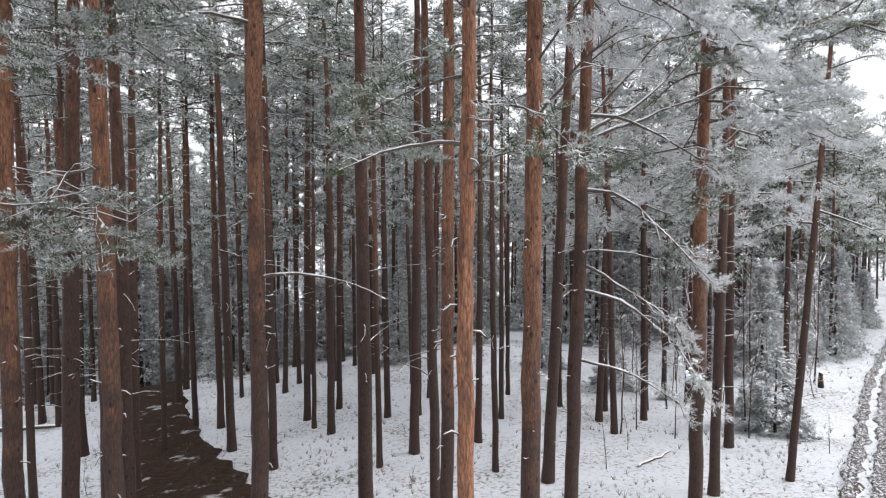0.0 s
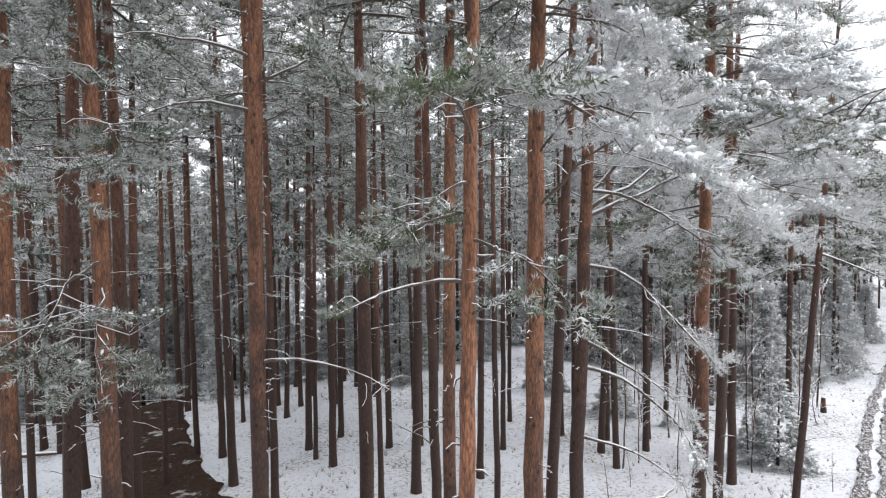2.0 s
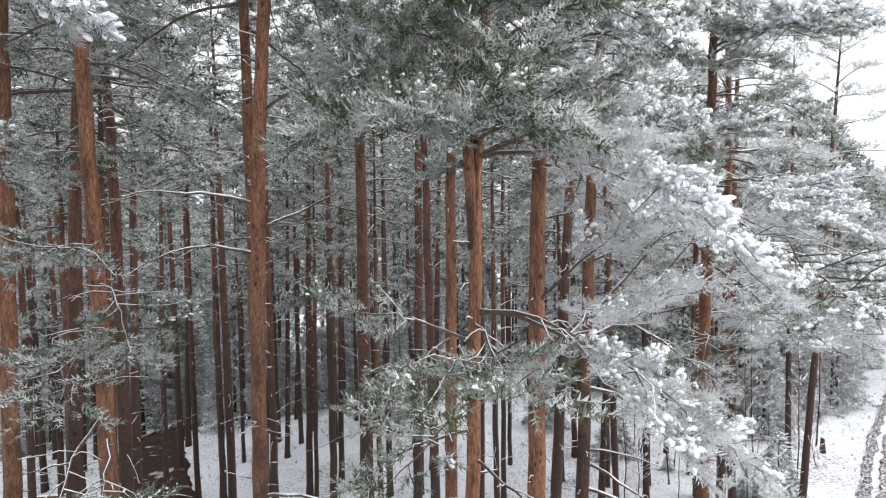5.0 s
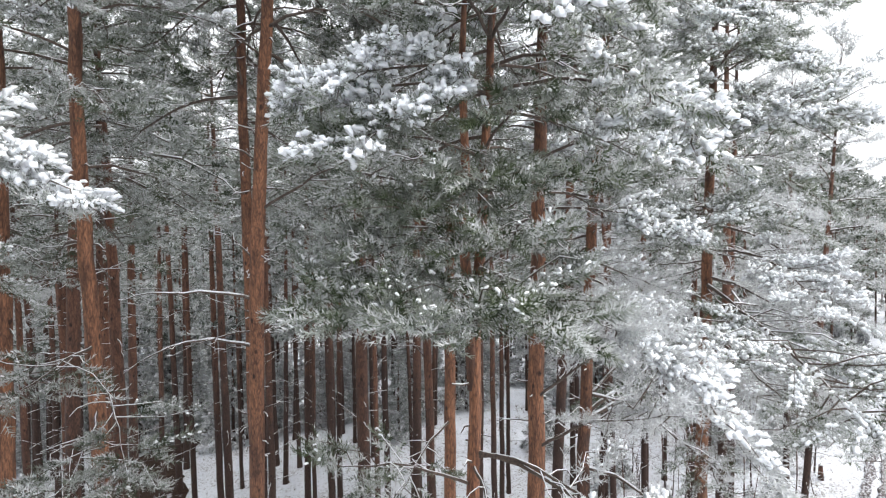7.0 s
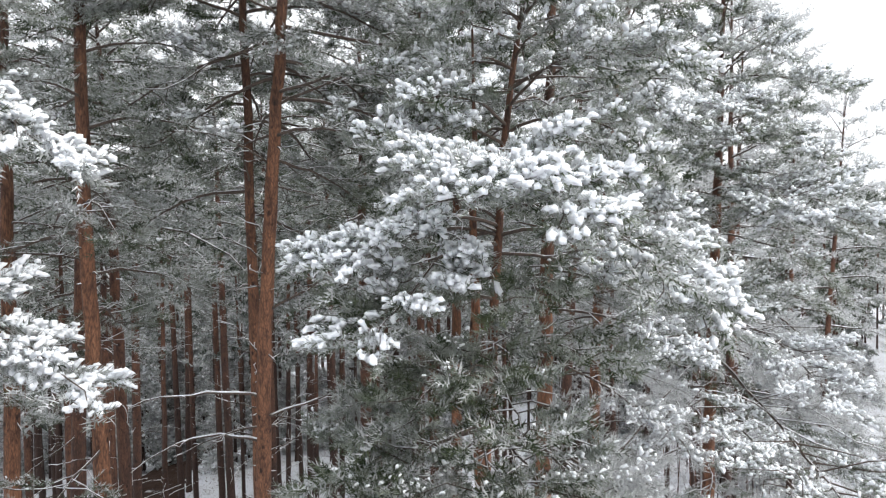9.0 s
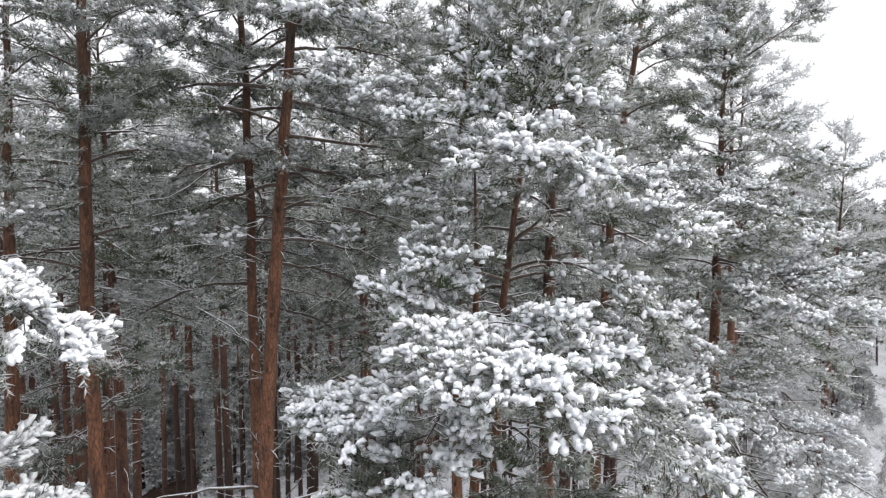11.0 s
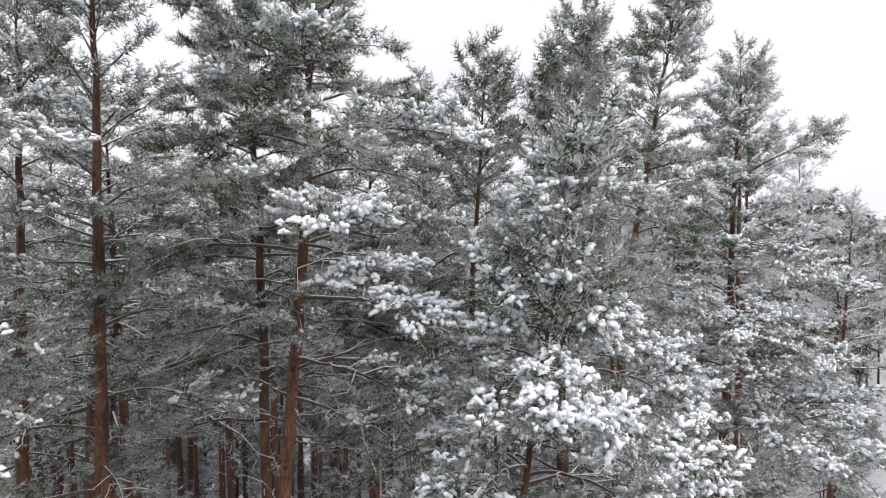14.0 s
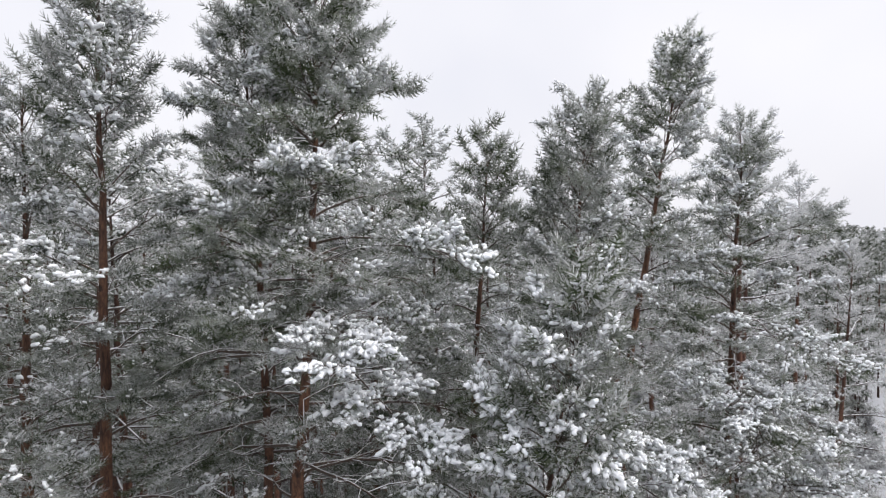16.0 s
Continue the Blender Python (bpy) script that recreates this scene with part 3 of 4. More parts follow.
def forest_pine(seed, label, height, dia, crown, reach, level, boughs, load, dead=26, lean=(0, 0), mat=None):
    """A pine deeper in the wood, standing at the origin: trunk, boughs, dead snags, crown and its snow."""
    rng = np.random.default_rng(seed)
    tree = new_tree("pine_tree", label)
    bow = rng.normal(size=2) * 0.12
    P, R = stem(tree, rng, [(0, 0, -0.4), (bow[0] + lean[0] * 0.5, bow[1] + lean[1] * 0.5, height * 0.5), (lean[0], lean[1], height)], dia, 9 if level == 1 else 6)
    wood, leaf, snow = Heap(), Heap(rimed=True), Heap()
    az = rng.uniform(0, 6.28)
    for i in range(boughs):
        u = (i + rng.uniform(0, 0.8)) / boughs
        z = crown + (height - crown) * u ** 0.8
        az += 2.4 + rng.uniform(-0.4, 0.4)
        L = reach * (0.16 + 0.84 * (1 - u) ** 0.7) * rng.uniform(0.7, 1.2)
        p = along(P, z)
        tip = p + np.array([math.cos(az) * L, math.sin(az) * L, L * (-0.32 + 1.25 * u ** 1.7) + rng.uniform(-0.2, 0.2)])
        bough(rng, p, tip, L * rng.uniform(0.02, 0.2), 0.013 + 0.011 * L, level, wood, leaf, snow, start=0.3 * (1 - u), dense=0.85 if level == 1 else 1.0, load=load * rng.choice((0.15, 0.5, 1.1, 1.7)) * (0.12 + 1.05 * u), cap=0.8)
    bough(rng, P[-2], P[-1] + UP * 0.4, 0, 0.015, level, wood, leaf, snow, start=0.0, load=load * 0.6, spread=0.6, cap=0)
    for i in range(dead):
        z = crown * rng.uniform(0.3, 1.1)
        p = along(P, z)
        a, L = rng.uniform(0, 6.28), rng.uniform(0.3, 1.7)
        tip = p + np.array([math.cos(a) * L, math.sin(a) * L, L * rng.uniform(-0.3, 0.35)])
        bough(rng, p, tip, L * rng.uniform(0.0, 0.2), 0.010 + 0.006 * L, 1, wood, leaf, snow, start=0.3, dense=0, load=0, spread=0.3, twigs=0.6, cap=0.9)
    wood.make("branch_wood", TWIG, tree, kind="stuff")
    leaf.make("crown", mat or (NEEDLE if level == 1 else NEEDLE_FAR), tree, "grey-green rimed pine needles", "stuff", False)
    snow.make("snow", SNOW, tree, "fresh white snow", "stuff")
    return tree


def young_spruce(seed, label, height, reach, load, level=1, mat=None):
    """A young spruce: whorls of drooping boughs down to the ground."""
    rng = np.random.default_rng(seed)
    tree = new_tree("spruce_tree", label, "young spruces")
    P, R = stem(tree, rng, [(0, 0, -0.2), (0.03, 0, height * 0.5), (0, 0.02, height)], 0.05 + height * 0.02, 7)
    wood, leaf, snow = Heap(), Heap(rimed=True), Heap()
    az = 0.0
    k = int(height * (11 if level == 1 else 8))
    for i in range(k):
        u = (i + rng.random()) / k
        az += 2.4 + rng.uniform(-0.3, 0.3)
        L = reach * (1.03 - u) * rng.uniform(0.75, 1.15)
        p = along(P, 0.15 + u * (height - 0.2))
        tip = p + np.array([math.cos(az) * L, math.sin(az) * L, -L * rng.uniform(0.15, 0.5)])
        bough(rng, p, tip, L * 0.12, 0.008 + 0.006 * L, level, wood, leaf, snow, start=0.1, dense=3.4 if level == 1 else 1.0, load=load, spread=0.35, cap=0.4)
    wood.make("branch_wood", TWIG, tree, kind="stuff")
    leaf.make("crown", mat or SPRUCE, tree, "drooping snow-dusted spruce twigs", "stuff", False)
    snow.make("snow", SNOW, tree, "fresh white snow", "stuff")
    return tree


def sapling(seed, label, height):
    """A bare thin sapling furred with rime."""
    rng = np.random.default_rng(seed)
    tree = new_tree("sapling", label, "rimed saplings")
    P, R = stem(tree, rng, [(0, 0, -0.1), (rng.normal() * 0.1, rng.normal() * 0.1, height * 0.5), (rng.normal() * 0.25, rng.normal() * 0.25, height)], 0.03 + 0.004 * height, 5)
    wood, leaf, snow = Heap(), Heap(rimed=True), Heap()
    for i in range(int(height * 5)):
        z = height * rng.uniform(0.2, 0.98)
        p = along(P, z)
        a, L = rng.uniform(0, 6.28), (0.25 + 0.18 * height * (1 - z / height)) * rng.uniform(0.6, 1.3)
        tip = p + np.array([math.cos(a) * L, math.sin(a) * L, L * rng.uniform(0.2, 0.9)])
        bough(rng, p, tip, 0.02, 0.008, 1, wood, leaf, snow, start=0.2, dense=0, load=0, spread=0.5, twigs=1.2, cap=1.2)
    wood.make("branch_wood", TWIG, tree, kind="stuff")
    snow.make("rime", SNOW, tree, "white rime on bare twigs", "stuff")
    return tree


def far_woods(label, seed=71):
    """The distant wood: crowns and stems that nobody could count, as one object."""
    rng = np.random.default_rng(seed)
    leaf = Heap()
    wood = Heap()
    n = 520
    y = 90 + 100 * rng.random(n) ** 1.4
    x = y * rng.uniform(-0.95, 0.95, n)
    g = ground_z(x, y)
    for i in range(n):
        if abs(x[i] - 0.79 * y[i]) < 4:
            continue
        h = rng.uniform(17.5, 21.5) + max(0, -g[i]) * 0.8
        k = 52
        u = rng.random(k) ** 0.8
        r = (0.4 + 2.6 * (1 - u) ** 0.7) * np.sqrt(rng.random(k))
        a = rng.uniform(0, 6.28, k)
        pos = np.stack([x[i] + r * np.cos(a), y[i] + r * np.sin(a), g[i] + h * (0.03 + 0.97 * u)], 1)
        leaf.add(scatter(FAR[i % 4][:2], pos, unit(rng.normal(size=(k, 3)) + [0, 0, 0.6]), rng.uniform(1.8, 3.2, k), rng))
        wood.add(tube([(x[i], y[i], g[i] - 0.5), (x[i], y[i], g[i] + h)], [0.17, 0.03], 4))
    woods = new("distant_woods")
    tagged(woods, label, "forest", kind="stuff")
    leaf.make("crowns", NEEDLE_HAZE, woods, "frosted grey-green crowns with haze in their colour", "stuff", False)
    wood.make("stems", BARK, woods, "dark pine stems", "stuff")


# ---- the forest floor ----
def spread_axis(a, b, near, fine, coarse):
    out = [a]
    while out[-1] < b:
        out.append(out[-1] + (fine if near[0] < out[-1] < near[1] else coarse))
    return np.array(out)


tagged(grid_surface("ground", spread_axis(-420, 420, (-36, 36), 0.6, 12.0), spread_axis(-200, 700, (-4, 62), 0.6, 12.0), 0.0, FLOOR), "thin snow over grass and needle litter", "ground", kind="structure")
tagged(lane("road", [(-3.2, 12.0), (-6.7, 17.4), (-9.7, 21.8), (-12.8, 26.9), (-16.5, 33.6), (-20.3, 41.5), (-21.9, 48.0), (-22.6, 54.0), (-22.0, 62.0), (-18.0, 74.0)], 4.1, SOIL, 0.16, 0.4), "dark wet bare soil of a forest road", "road", kind="structure")
RUT_LINE = [(8.2, 12.0), (13.4, 19.6), (16.6, 23.8), (20.0, 28.6), (25.0, 35.2), (33.8, 45.8), (49.7, 65.0), (78.0, 100.0)]
for shift, broad in ((-0.1, 0.45), (0.9, 0.95)):
    tagged(lane("track", [(x + shift * 0.82, y - shift * 0.57) for x, y in RUT_LINE], broad, RUT, 0.10, 0.30), "dark worn rut of a snowy track", "road", kind="structure")


def grass(label, seed=81):
    """Withered tufts and twigs that stick out of the thin snow."""
    rng = np.random.default_rng(seed)
    n = 5200
    y = 16 + 34 * rng.random(n) ** 1.1
    x = y * rng.uniform(-0.75, 0.75, n)
    keep = np.array([noise.noise((a * 0.16, b * 0.16, 2)) + rng.uniform(-0.35, 0.35) > -0.05 for a, b in zip(x, y)])
    x, y = x[keep], y[keep]
    rough = np.array([noise.noise((a * 0.35, b * 0.35, 0)) * 0.16 + noise.noise((a * 1.7, b * 1.7, 5)) * 0.05 for a, b in zip(x, y)])
    pos = np.stack([x, y, ground_z(x, y) + rough - 0.02], 1)
    V, F = [], []
    for k in range(5):
        a = k * 1.3
        d = np.array([math.cos(a) * 0.08, math.sin(a) * 0.08, 0.13 + 0.02 * k])
        i = len(V)
        V += [np.array([-0.008, 0, 0]), np.array([0.008, 0.004, 0]), d]
        F.append((i, i + 1, i + 2))
    h = Heap()
    h.add(scatter((np.array(V), np.array(F)), pos, np.tile(UP, (len(pos), 1)) + rng.normal(size=(len(pos), 3)) * 0.15, rng.uniform(0.5, 1.5, len(pos)), rng))
    ob = h.make("withered_grass", GRASS, None)
    tagged(ob, label, "grass", kind="stuff")


def fallen_log(label, x, y, turn, length, dia):
    """A fallen stem lying on the floor with snow along its back."""
    rng = np.random.default_rng(int(abs(x) * 10))
    z = float(ground_z(np.array(x), np.array(y)))
    log = new("fallen_log")
    tagged(log, label, "log")
    u = np.linspace(-0.5, 0.5, 9)
    P = np.stack([u * length, rng.normal(size=9) * 0.04, np.full(9, dia * 0.4)], 1)
    mesh_object("stem", *tube(P, dia / 2 * (1 - 0.5 * (u + 0.5)), 9, 0.1, rng), BARK, log)
    mesh_object("snow", *tube(P + [0, 0, dia * 0.3], dia / 2 * 0.75 * (1 - 0.5 * (u + 0.5)) * rng.uniform(0.7, 1.1, 9), 7), SNOW, log)
    log.matrix_basis = pose(x, y, z + 0.05, 0, 0, turn)


def tree_stump(label, x, y, height, dia):
    """A broken stump with a rough top under a cap of snow."""
    rng = np.random.default_rng(17)
    stump = new("tree_stump")
    tagged(stump, label, "stump")
    u = np.linspace(0, 1, 6)
    P = np.stack([rng.normal(size=6) * 0.012, rng.normal(size=6) * 0.012, u * height - 0.15], 1)
    mesh_object("stem", *tube(P, dia / 2 * (1.3 - 0.45 * u), 10, 0.16, rng), BARK, stump)
    cap = np.array([(0, 0, height - 0.18), (0.01, 0, height - 0.12), (0.02, 0.01, height - 0.07), (0.02, 0.01, height - 0.04)])
    mesh_object("snow", *tube(cap, dia / 2 * np.array([0.86, 0.95, 0.6, 0.05]), 9, 0.1, rng), SNOW, stump)
    stump.matrix_basis = pose(x, y, float(ground_z(np.array(x), np.array(y))))


# ---- pines beside the camera ----
def foot(x, y):
    return (x, y, float(ground_z(np.array(x), np.array(y))) - 0.4)


near_pine(11, "slender forked pine with snow-laden boughs", [foot(0.25, 6.3), (0.24, 6.35, 9), (0.3, 6.7, 12.5), (0.44, 6.95, 15.3), (0.58, 6.95, 17.0), (0.80, 6.9, 18.5), (1.06, 6.85, 20.0)], 0.195, 14.8, 1.9, boughs=42, load=1.2, dense=1.05, shape="cone", mat=NEEDLE, rimed=1.25, dead=6, snags=0.9, clear=17.2, bark=BARK_ORANGE,
          fork=[(0.29, 6.68, 12.4), (0.2, 6.75, 13.6), (0.18, 6.85, 15.4), (0.22, 6.85, 16.6), (0.2, 6.8, 17.8)], own=(
    (9.4, (0.75, 5.6, 9.6), 0.15, 0.3, 0.8, 0.20),
    (9.75, (-1.1, 6.2, 9.45), 0.3, 0.8, 0.5, 0.30),
    (10.2, (1.2, 5.3, 9.5), 0.3, 0.5, 0.6, 0.30),
    (10.5, (-1.05, 6.5, 9.9), 0.2, 0.5, 0.6, 0.25),
    (10.8, (-0.75, 5.6, 10.1), 0.25, 0.45, 0.7, 0.25),
    (11.2, (-0.16, 4.5, 11.35), 0.25, 0.45, 0.9, 0.35),
    (11.6, (0.65, 4.6, 11.3), 0.25, 0.45, 1.0, 0.40),
    (11.4, (-1.15, 5.9, 11.9), 0.1, 0.45, 0.9, 0.35),
    (11.75, (2.75, 5.6, 10.5), 0.75, 0.52, 1.1, 1.05),
    (11.7, (2.2, 5.4, 10.9), 0.55, 0.5, 1.0, 0.85),
    (13.5, (-1.12, 5.3, 13.5), 0.12, 0.5, 1.4, 0.55),
    (13.6, (-0.75, 5.0, 13.5), 0.12, 0.5, 1.3, 0.45),
    (13.5, (-0.4, 4.7, 13.45), 0.12, 0.5, 1.4, 0.50),
    (13.6, (0.1, 4.4, 13.4), 0.12, 0.5, 1.4, 0.55),
    (13.7, (0.5, 4.5, 13.45), 0.12, 0.5, 1.3, 0.48),
    (13.6, (0.85, 4.65, 13.45), 0.12, 0.5, 1.4, 0.60),
    (13.7, (1.4, 5.0, 13.3), 0.15, 0.5, 1.3, 0.55),
    (14.0, (-0.6, 5.2, 14.0), 0.1, 0.45, 1.3, 0.25),
    (14.1, (0.5, 4.9, 14.0), 0.1, 0.45, 1.3, 0.25),
    (13.4, (2.47, 5.25, 12.4), 0.75, 0.5, 1.1, 1.2),
    (13.4, (1.8, 5.0, 12.8), 0.5, 0.45, 1.0, 0.85),
    (14.0, (-1.0, 5.6, 14.1), 0.2, 0.35, 1.2, 0.2),
    (14.2, (-0.4, 5.1, 14.2), 0.2, 0.35, 1.2, 0.2),
    (14.4, (0.3, 4.9, 14.5), 0.2, 0.35, 1.1, 0.2),
    (14.5, (1.2, 5.2, 14.5), 0.25, 0.35, 1.1, 0.25),
    (14.9, (-0.9, 5.6, 14.9), 0.25, 0.35, 1.2, 0.2),
    (15.0, (0.6, 5.1, 15.1), 0.2, 0.4, 1.0, 0.25),
    (15.5, (-0.75, 5.1, 14.75), 0.6, 0.45, 1.3, 1.4),
    (15.6, (-1.48, 6.05, 15.3), 0.45, 0.42, 1.2, 1.3),
    (15.7, (-1.1, 5.5, 15.3), 0.5, 0.42, 1.2, 1.15),
    (15.6, (2.35, 5.6, 14.8), 0.75, 0.45, 1.2, 1.4),
    (15.9, (1.7, 5.2, 15.2), 0.6, 0.4, 1.1, 0.8),
    (16.2, (0.83, 4.6, 15.65), 0.6, 0.42, 1.3, 1.6),
    (16.2, (0.35, 4.6, 15.95), 0.5, 0.42, 1.3, 1.6),
    (16.2, (-0.15, 4.7, 15.95), 0.45, 0.42, 1.2, 1.1),
    (16.6, (-0.6, 5.85, 16.4), 0.4, 0.35, 1.2, 1.45),
    (16.8, (-0.35, 5.6, 16.8), 0.35, 0.35, 1.2, 0.95),
    (16.7, (1.9, 5.9, 16.2), 0.6, 0.35, 1.1, 0.9),
    (17.2, (2.2, 5.8, 17.1), 0.5, 0.35, 1.1, 1.1),
    (17.0, (1.65, 5.9, 17.3), 0.35, 0.3, 1.0, 0.85),
    (17.4, (-0.15, 6.0, 17.1), 0.3, 0.35, 1.1, 0.9),
    (17.9, (0.1, 5.6, 17.7), 0.3, 0.35, 1.2, 1.1),
    (17.9, (0.6, 5.4, 17.75), 0.3, 0.35, 1.2, 1.5),
    (17.9, (1.15, 5.6, 17.6), 0.35, 0.35, 1.2, 1.5),
    (18.5, (0.37, 6.5, 18.7), 0.15, 0.3, 1.2, 1.6),
    (18.5, (1.2, 6.3, 18.45), 0.25, 0.3, 1.2, 1.5),
    (18.6, (1.6, 6.7, 18.4), 0.2, 0.3, 1.1, 1.2),
))
near_pine(12, "tall straight pine with orange upper bark", [foot(-3.25, 10.8), (-3.2, 10.4, 11.0), (-2.75, 9.3, 15.5), (-2.3, 8.7, 18.3), (-2.15, 8.7, 21.5), (-2.1, 8.6, 24.2)], 0.30, 16.6, 2.9, boughs=56, load=0.85, dead=34, snags=2.3, clear=19.6, own=(
    (8.0, (-0.95, 10.0, 7.7), 0.35, 0.3, 0, 0),
    (12.2, (-5.0, 9.6, 11.9), 0.5, 0.3, 0, 0),
    (13.0, (-4.7, 9.0, 13.1), 0.3, 0.3, 0, 0),
    (12.6, (-1.5, 9.6, 13.3), 0.1, 0.3, 0, 0),
    (14.4, (-0.9, 8.9, 15.3), 0.1, 0.5, 0.4, 0.4),
    (19.8, (-1.45, 6.7, 19.4), 0.45, 0.4, 1.1, 1.4),
    (19.6, (-1.9, 6.8, 19.6), 0.4, 0.45, 1.0, 0.8),
    (19.2, (-0.5, 6.9, 18.4), 0.5, 0.45, 1.0, 1.3),
    (20.4, (0.05, 7.8, 20.5), 0.5, 0.4, 1.0, 1.2),
    (17.6, (-0.6, 7.2, 17.4), 0.3, 0.45, 0.9, 0.9),
    (17.0, (-0.5, 7.3, 16.6), 0.3, 0.5, 0.8, 0.8),
    (18.6, (-3.6, 7.6, 18.6), 0.3, 0.5, 0.9, 0.6),
    (20.0, (-2.7, 6.9, 19.9), 0.3, 0.3, 1.0, 0.6),
    (20.6, (-2.2, 6.9, 20.6), 0.25, 0.25, 1.0, 0.7),
    (21.2, (-1.7, 7.0, 21.4), 0.2, 0.25, 1.0, 0.6),
    (21.0, (-2.8, 7.0, 21.0), 0.2, 0.25, 1.0, 0.7),
    (22.0, (-2.2, 7.3, 22.2), 0.15, 0.2, 1.1, 0.6),
))
near_pine(13, "pine with twin leaders standing close to its neighbour", [foot(-3.56, 11.7), (-3.48, 11.2, 11.0), (-3.3, 10.3, 15.8), (-3.1, 9.7, 18.0), (-3.45, 9.8, 24.0)], 0.25, 15.8, 2.6, boughs=46, load=0.9, mat=NEEDLE_RIMED, dead=18, clear=18.0)
near_pine(14, "tall pine with a dense snowy crown", [foot(-5.2, 9.7), (-5.3, 9.5, 10.0), (-5.25, 9.0, 15.4), (-4.9, 8.4, 19.0), (-4.97, 8.5, 24.0)], 0.30, 13.6, 2.6, shape="slim", boughs=32, load=0.9, dense=0.75, mat=NEEDLE_RIMED, dead=10, snags=0.9, upsweep=2.6, clear=15.5, own=(
    (9.4, (-3.8, 6.8, 8.5), 0.35, 0.55, 0.8, 0.35),
    (9.8, (-4.6, 6.6, 8.7), 0.3, 0.55, 0.8, 0.3),
    (11.4, (-4.3, 6.7, 10.6), 0.3, 0.45, 0.9, 0.4),
    (11.8, (-3.7, 7.2, 11.2), 0.3, 0.45, 0.9, 0.4),
    (12.4, (-4.9, 6.8, 12.2), 0.3, 0.45, 0.9, 0.4),
    (17.5, (-5.1, 6.9, 17.3), 0.3, 0.35, 1.0, 0.7),
    (18.6, (-5.4, 7.0, 18.6), 0.3, 0.3, 1.0, 0.8),
    (19.6, (-4.7, 7.1, 19.6), 0.3, 0.3, 1.0, 0.8),
))
near_pine(15, "straight pine with flaking orange bark", [foot(1.42, 9.9), (1.45, 9.8, 11.0), (1.47, 9.6, 15.5), (1.63, 9.8, 20.5), (1.85, 9.9, 22.3)], 0.33, 13.5, 2.4, boughs=50, load=0.75, shape="cone", mat=NEEDLE_RIMED, rimed=2.2, dead=16, clear=16.5, own=(
    (10.6, (2.9, 7.6, 11.8), 0.3, 0.4, 1.0, 0.8),
    (11.4, (2.6, 8.0, 12.6), 0.3, 0.4, 1.0, 0.8),
    (13.6, (3.3, 8.4, 12.6), 0.5, 0.4, 1.0, 1.1),
    (14.4, (3.2, 8.0, 13.9), 0.5, 0.4, 1.0, 1.2),
    (15.2, (2.9, 7.8, 14.9), 0.5, 0.4, 1.0, 1.2),
    (16.0, (3.3, 8.2, 15.6), 0.5, 0.4, 1.0, 1.2),
    (17.2, (3.0, 7.9, 17.0), 0.5, 0.4, 1.1, 1.3),
    (18.0, (2.6, 8.1, 17.7), 0.4, 0.4, 1.1, 1.2),
    (18.0, (1.5, 8.3, 17.9), 0.3, 0.3, 1.0, 0.8),
    (19.2, (1.8, 8.5, 19.3), 0.2, 0.25, 1.0, 0.7),
    (20.2, (1.4, 8.7, 20.4), 0.2, 0.2, 1.0, 0.7),
))
near_pine(16, "leaning pine with an orange top", [foot(2.35, 11.4), (2.75, 11.6, 14), (3.2, 12.0, 18.6), (4.3, 12.4, 24.2)], 0.27, 12.5, 2.5, boughs=50, load=1.0, rimed=2.2, dead=12, clear=15.0, own=(
    (10.6, (5.1, 12.2, 12.6), -0.15, 0.3, 0, 0),
    (10.9, (4.6, 12.0, 12.9), -0.1, 0.3, 0, 0),
    (10.5, (5.7, 12.3, 11.8), 0.1, 0.3, 0, 0),
    (7.7, (4.7, 10.8, 5.9), 0.8, 0.72, 0.7, 0.5),
    (6.4, (4.4, 10.9, 5.6), 0.3, 0.7, 0.6, 0.5),
    (8.2, (4.5, 10.9, 6.8), 0.5, 0.7, 0.6, 0.5),
    (9.6, (4.8, 10.8, 7.9), 0.7, 0.68, 0.8, 0.5),
    (8.4, (3.9, 10.9, 8.3), 0.2, 0.3, 0, 0),
    (11.0, (4.8, 10.6, 9.8), 0.5, 0.6, 0.5, 0.5),
    (18.5, (2.9, 10.4, 18.4), 0.3, 0.3, 1.0, 0.7),
    (19.5, (3.4, 10.6, 19.5), 0.3, 0.25, 1.0, 0.8),
    (20.5, (3.9, 10.7, 20.6), 0.2, 0.2, 1.0, 0.6),
    (21.5, (3.7, 11.0, 21.6), 0.2, 0.2, 1.0, 0.7),
))
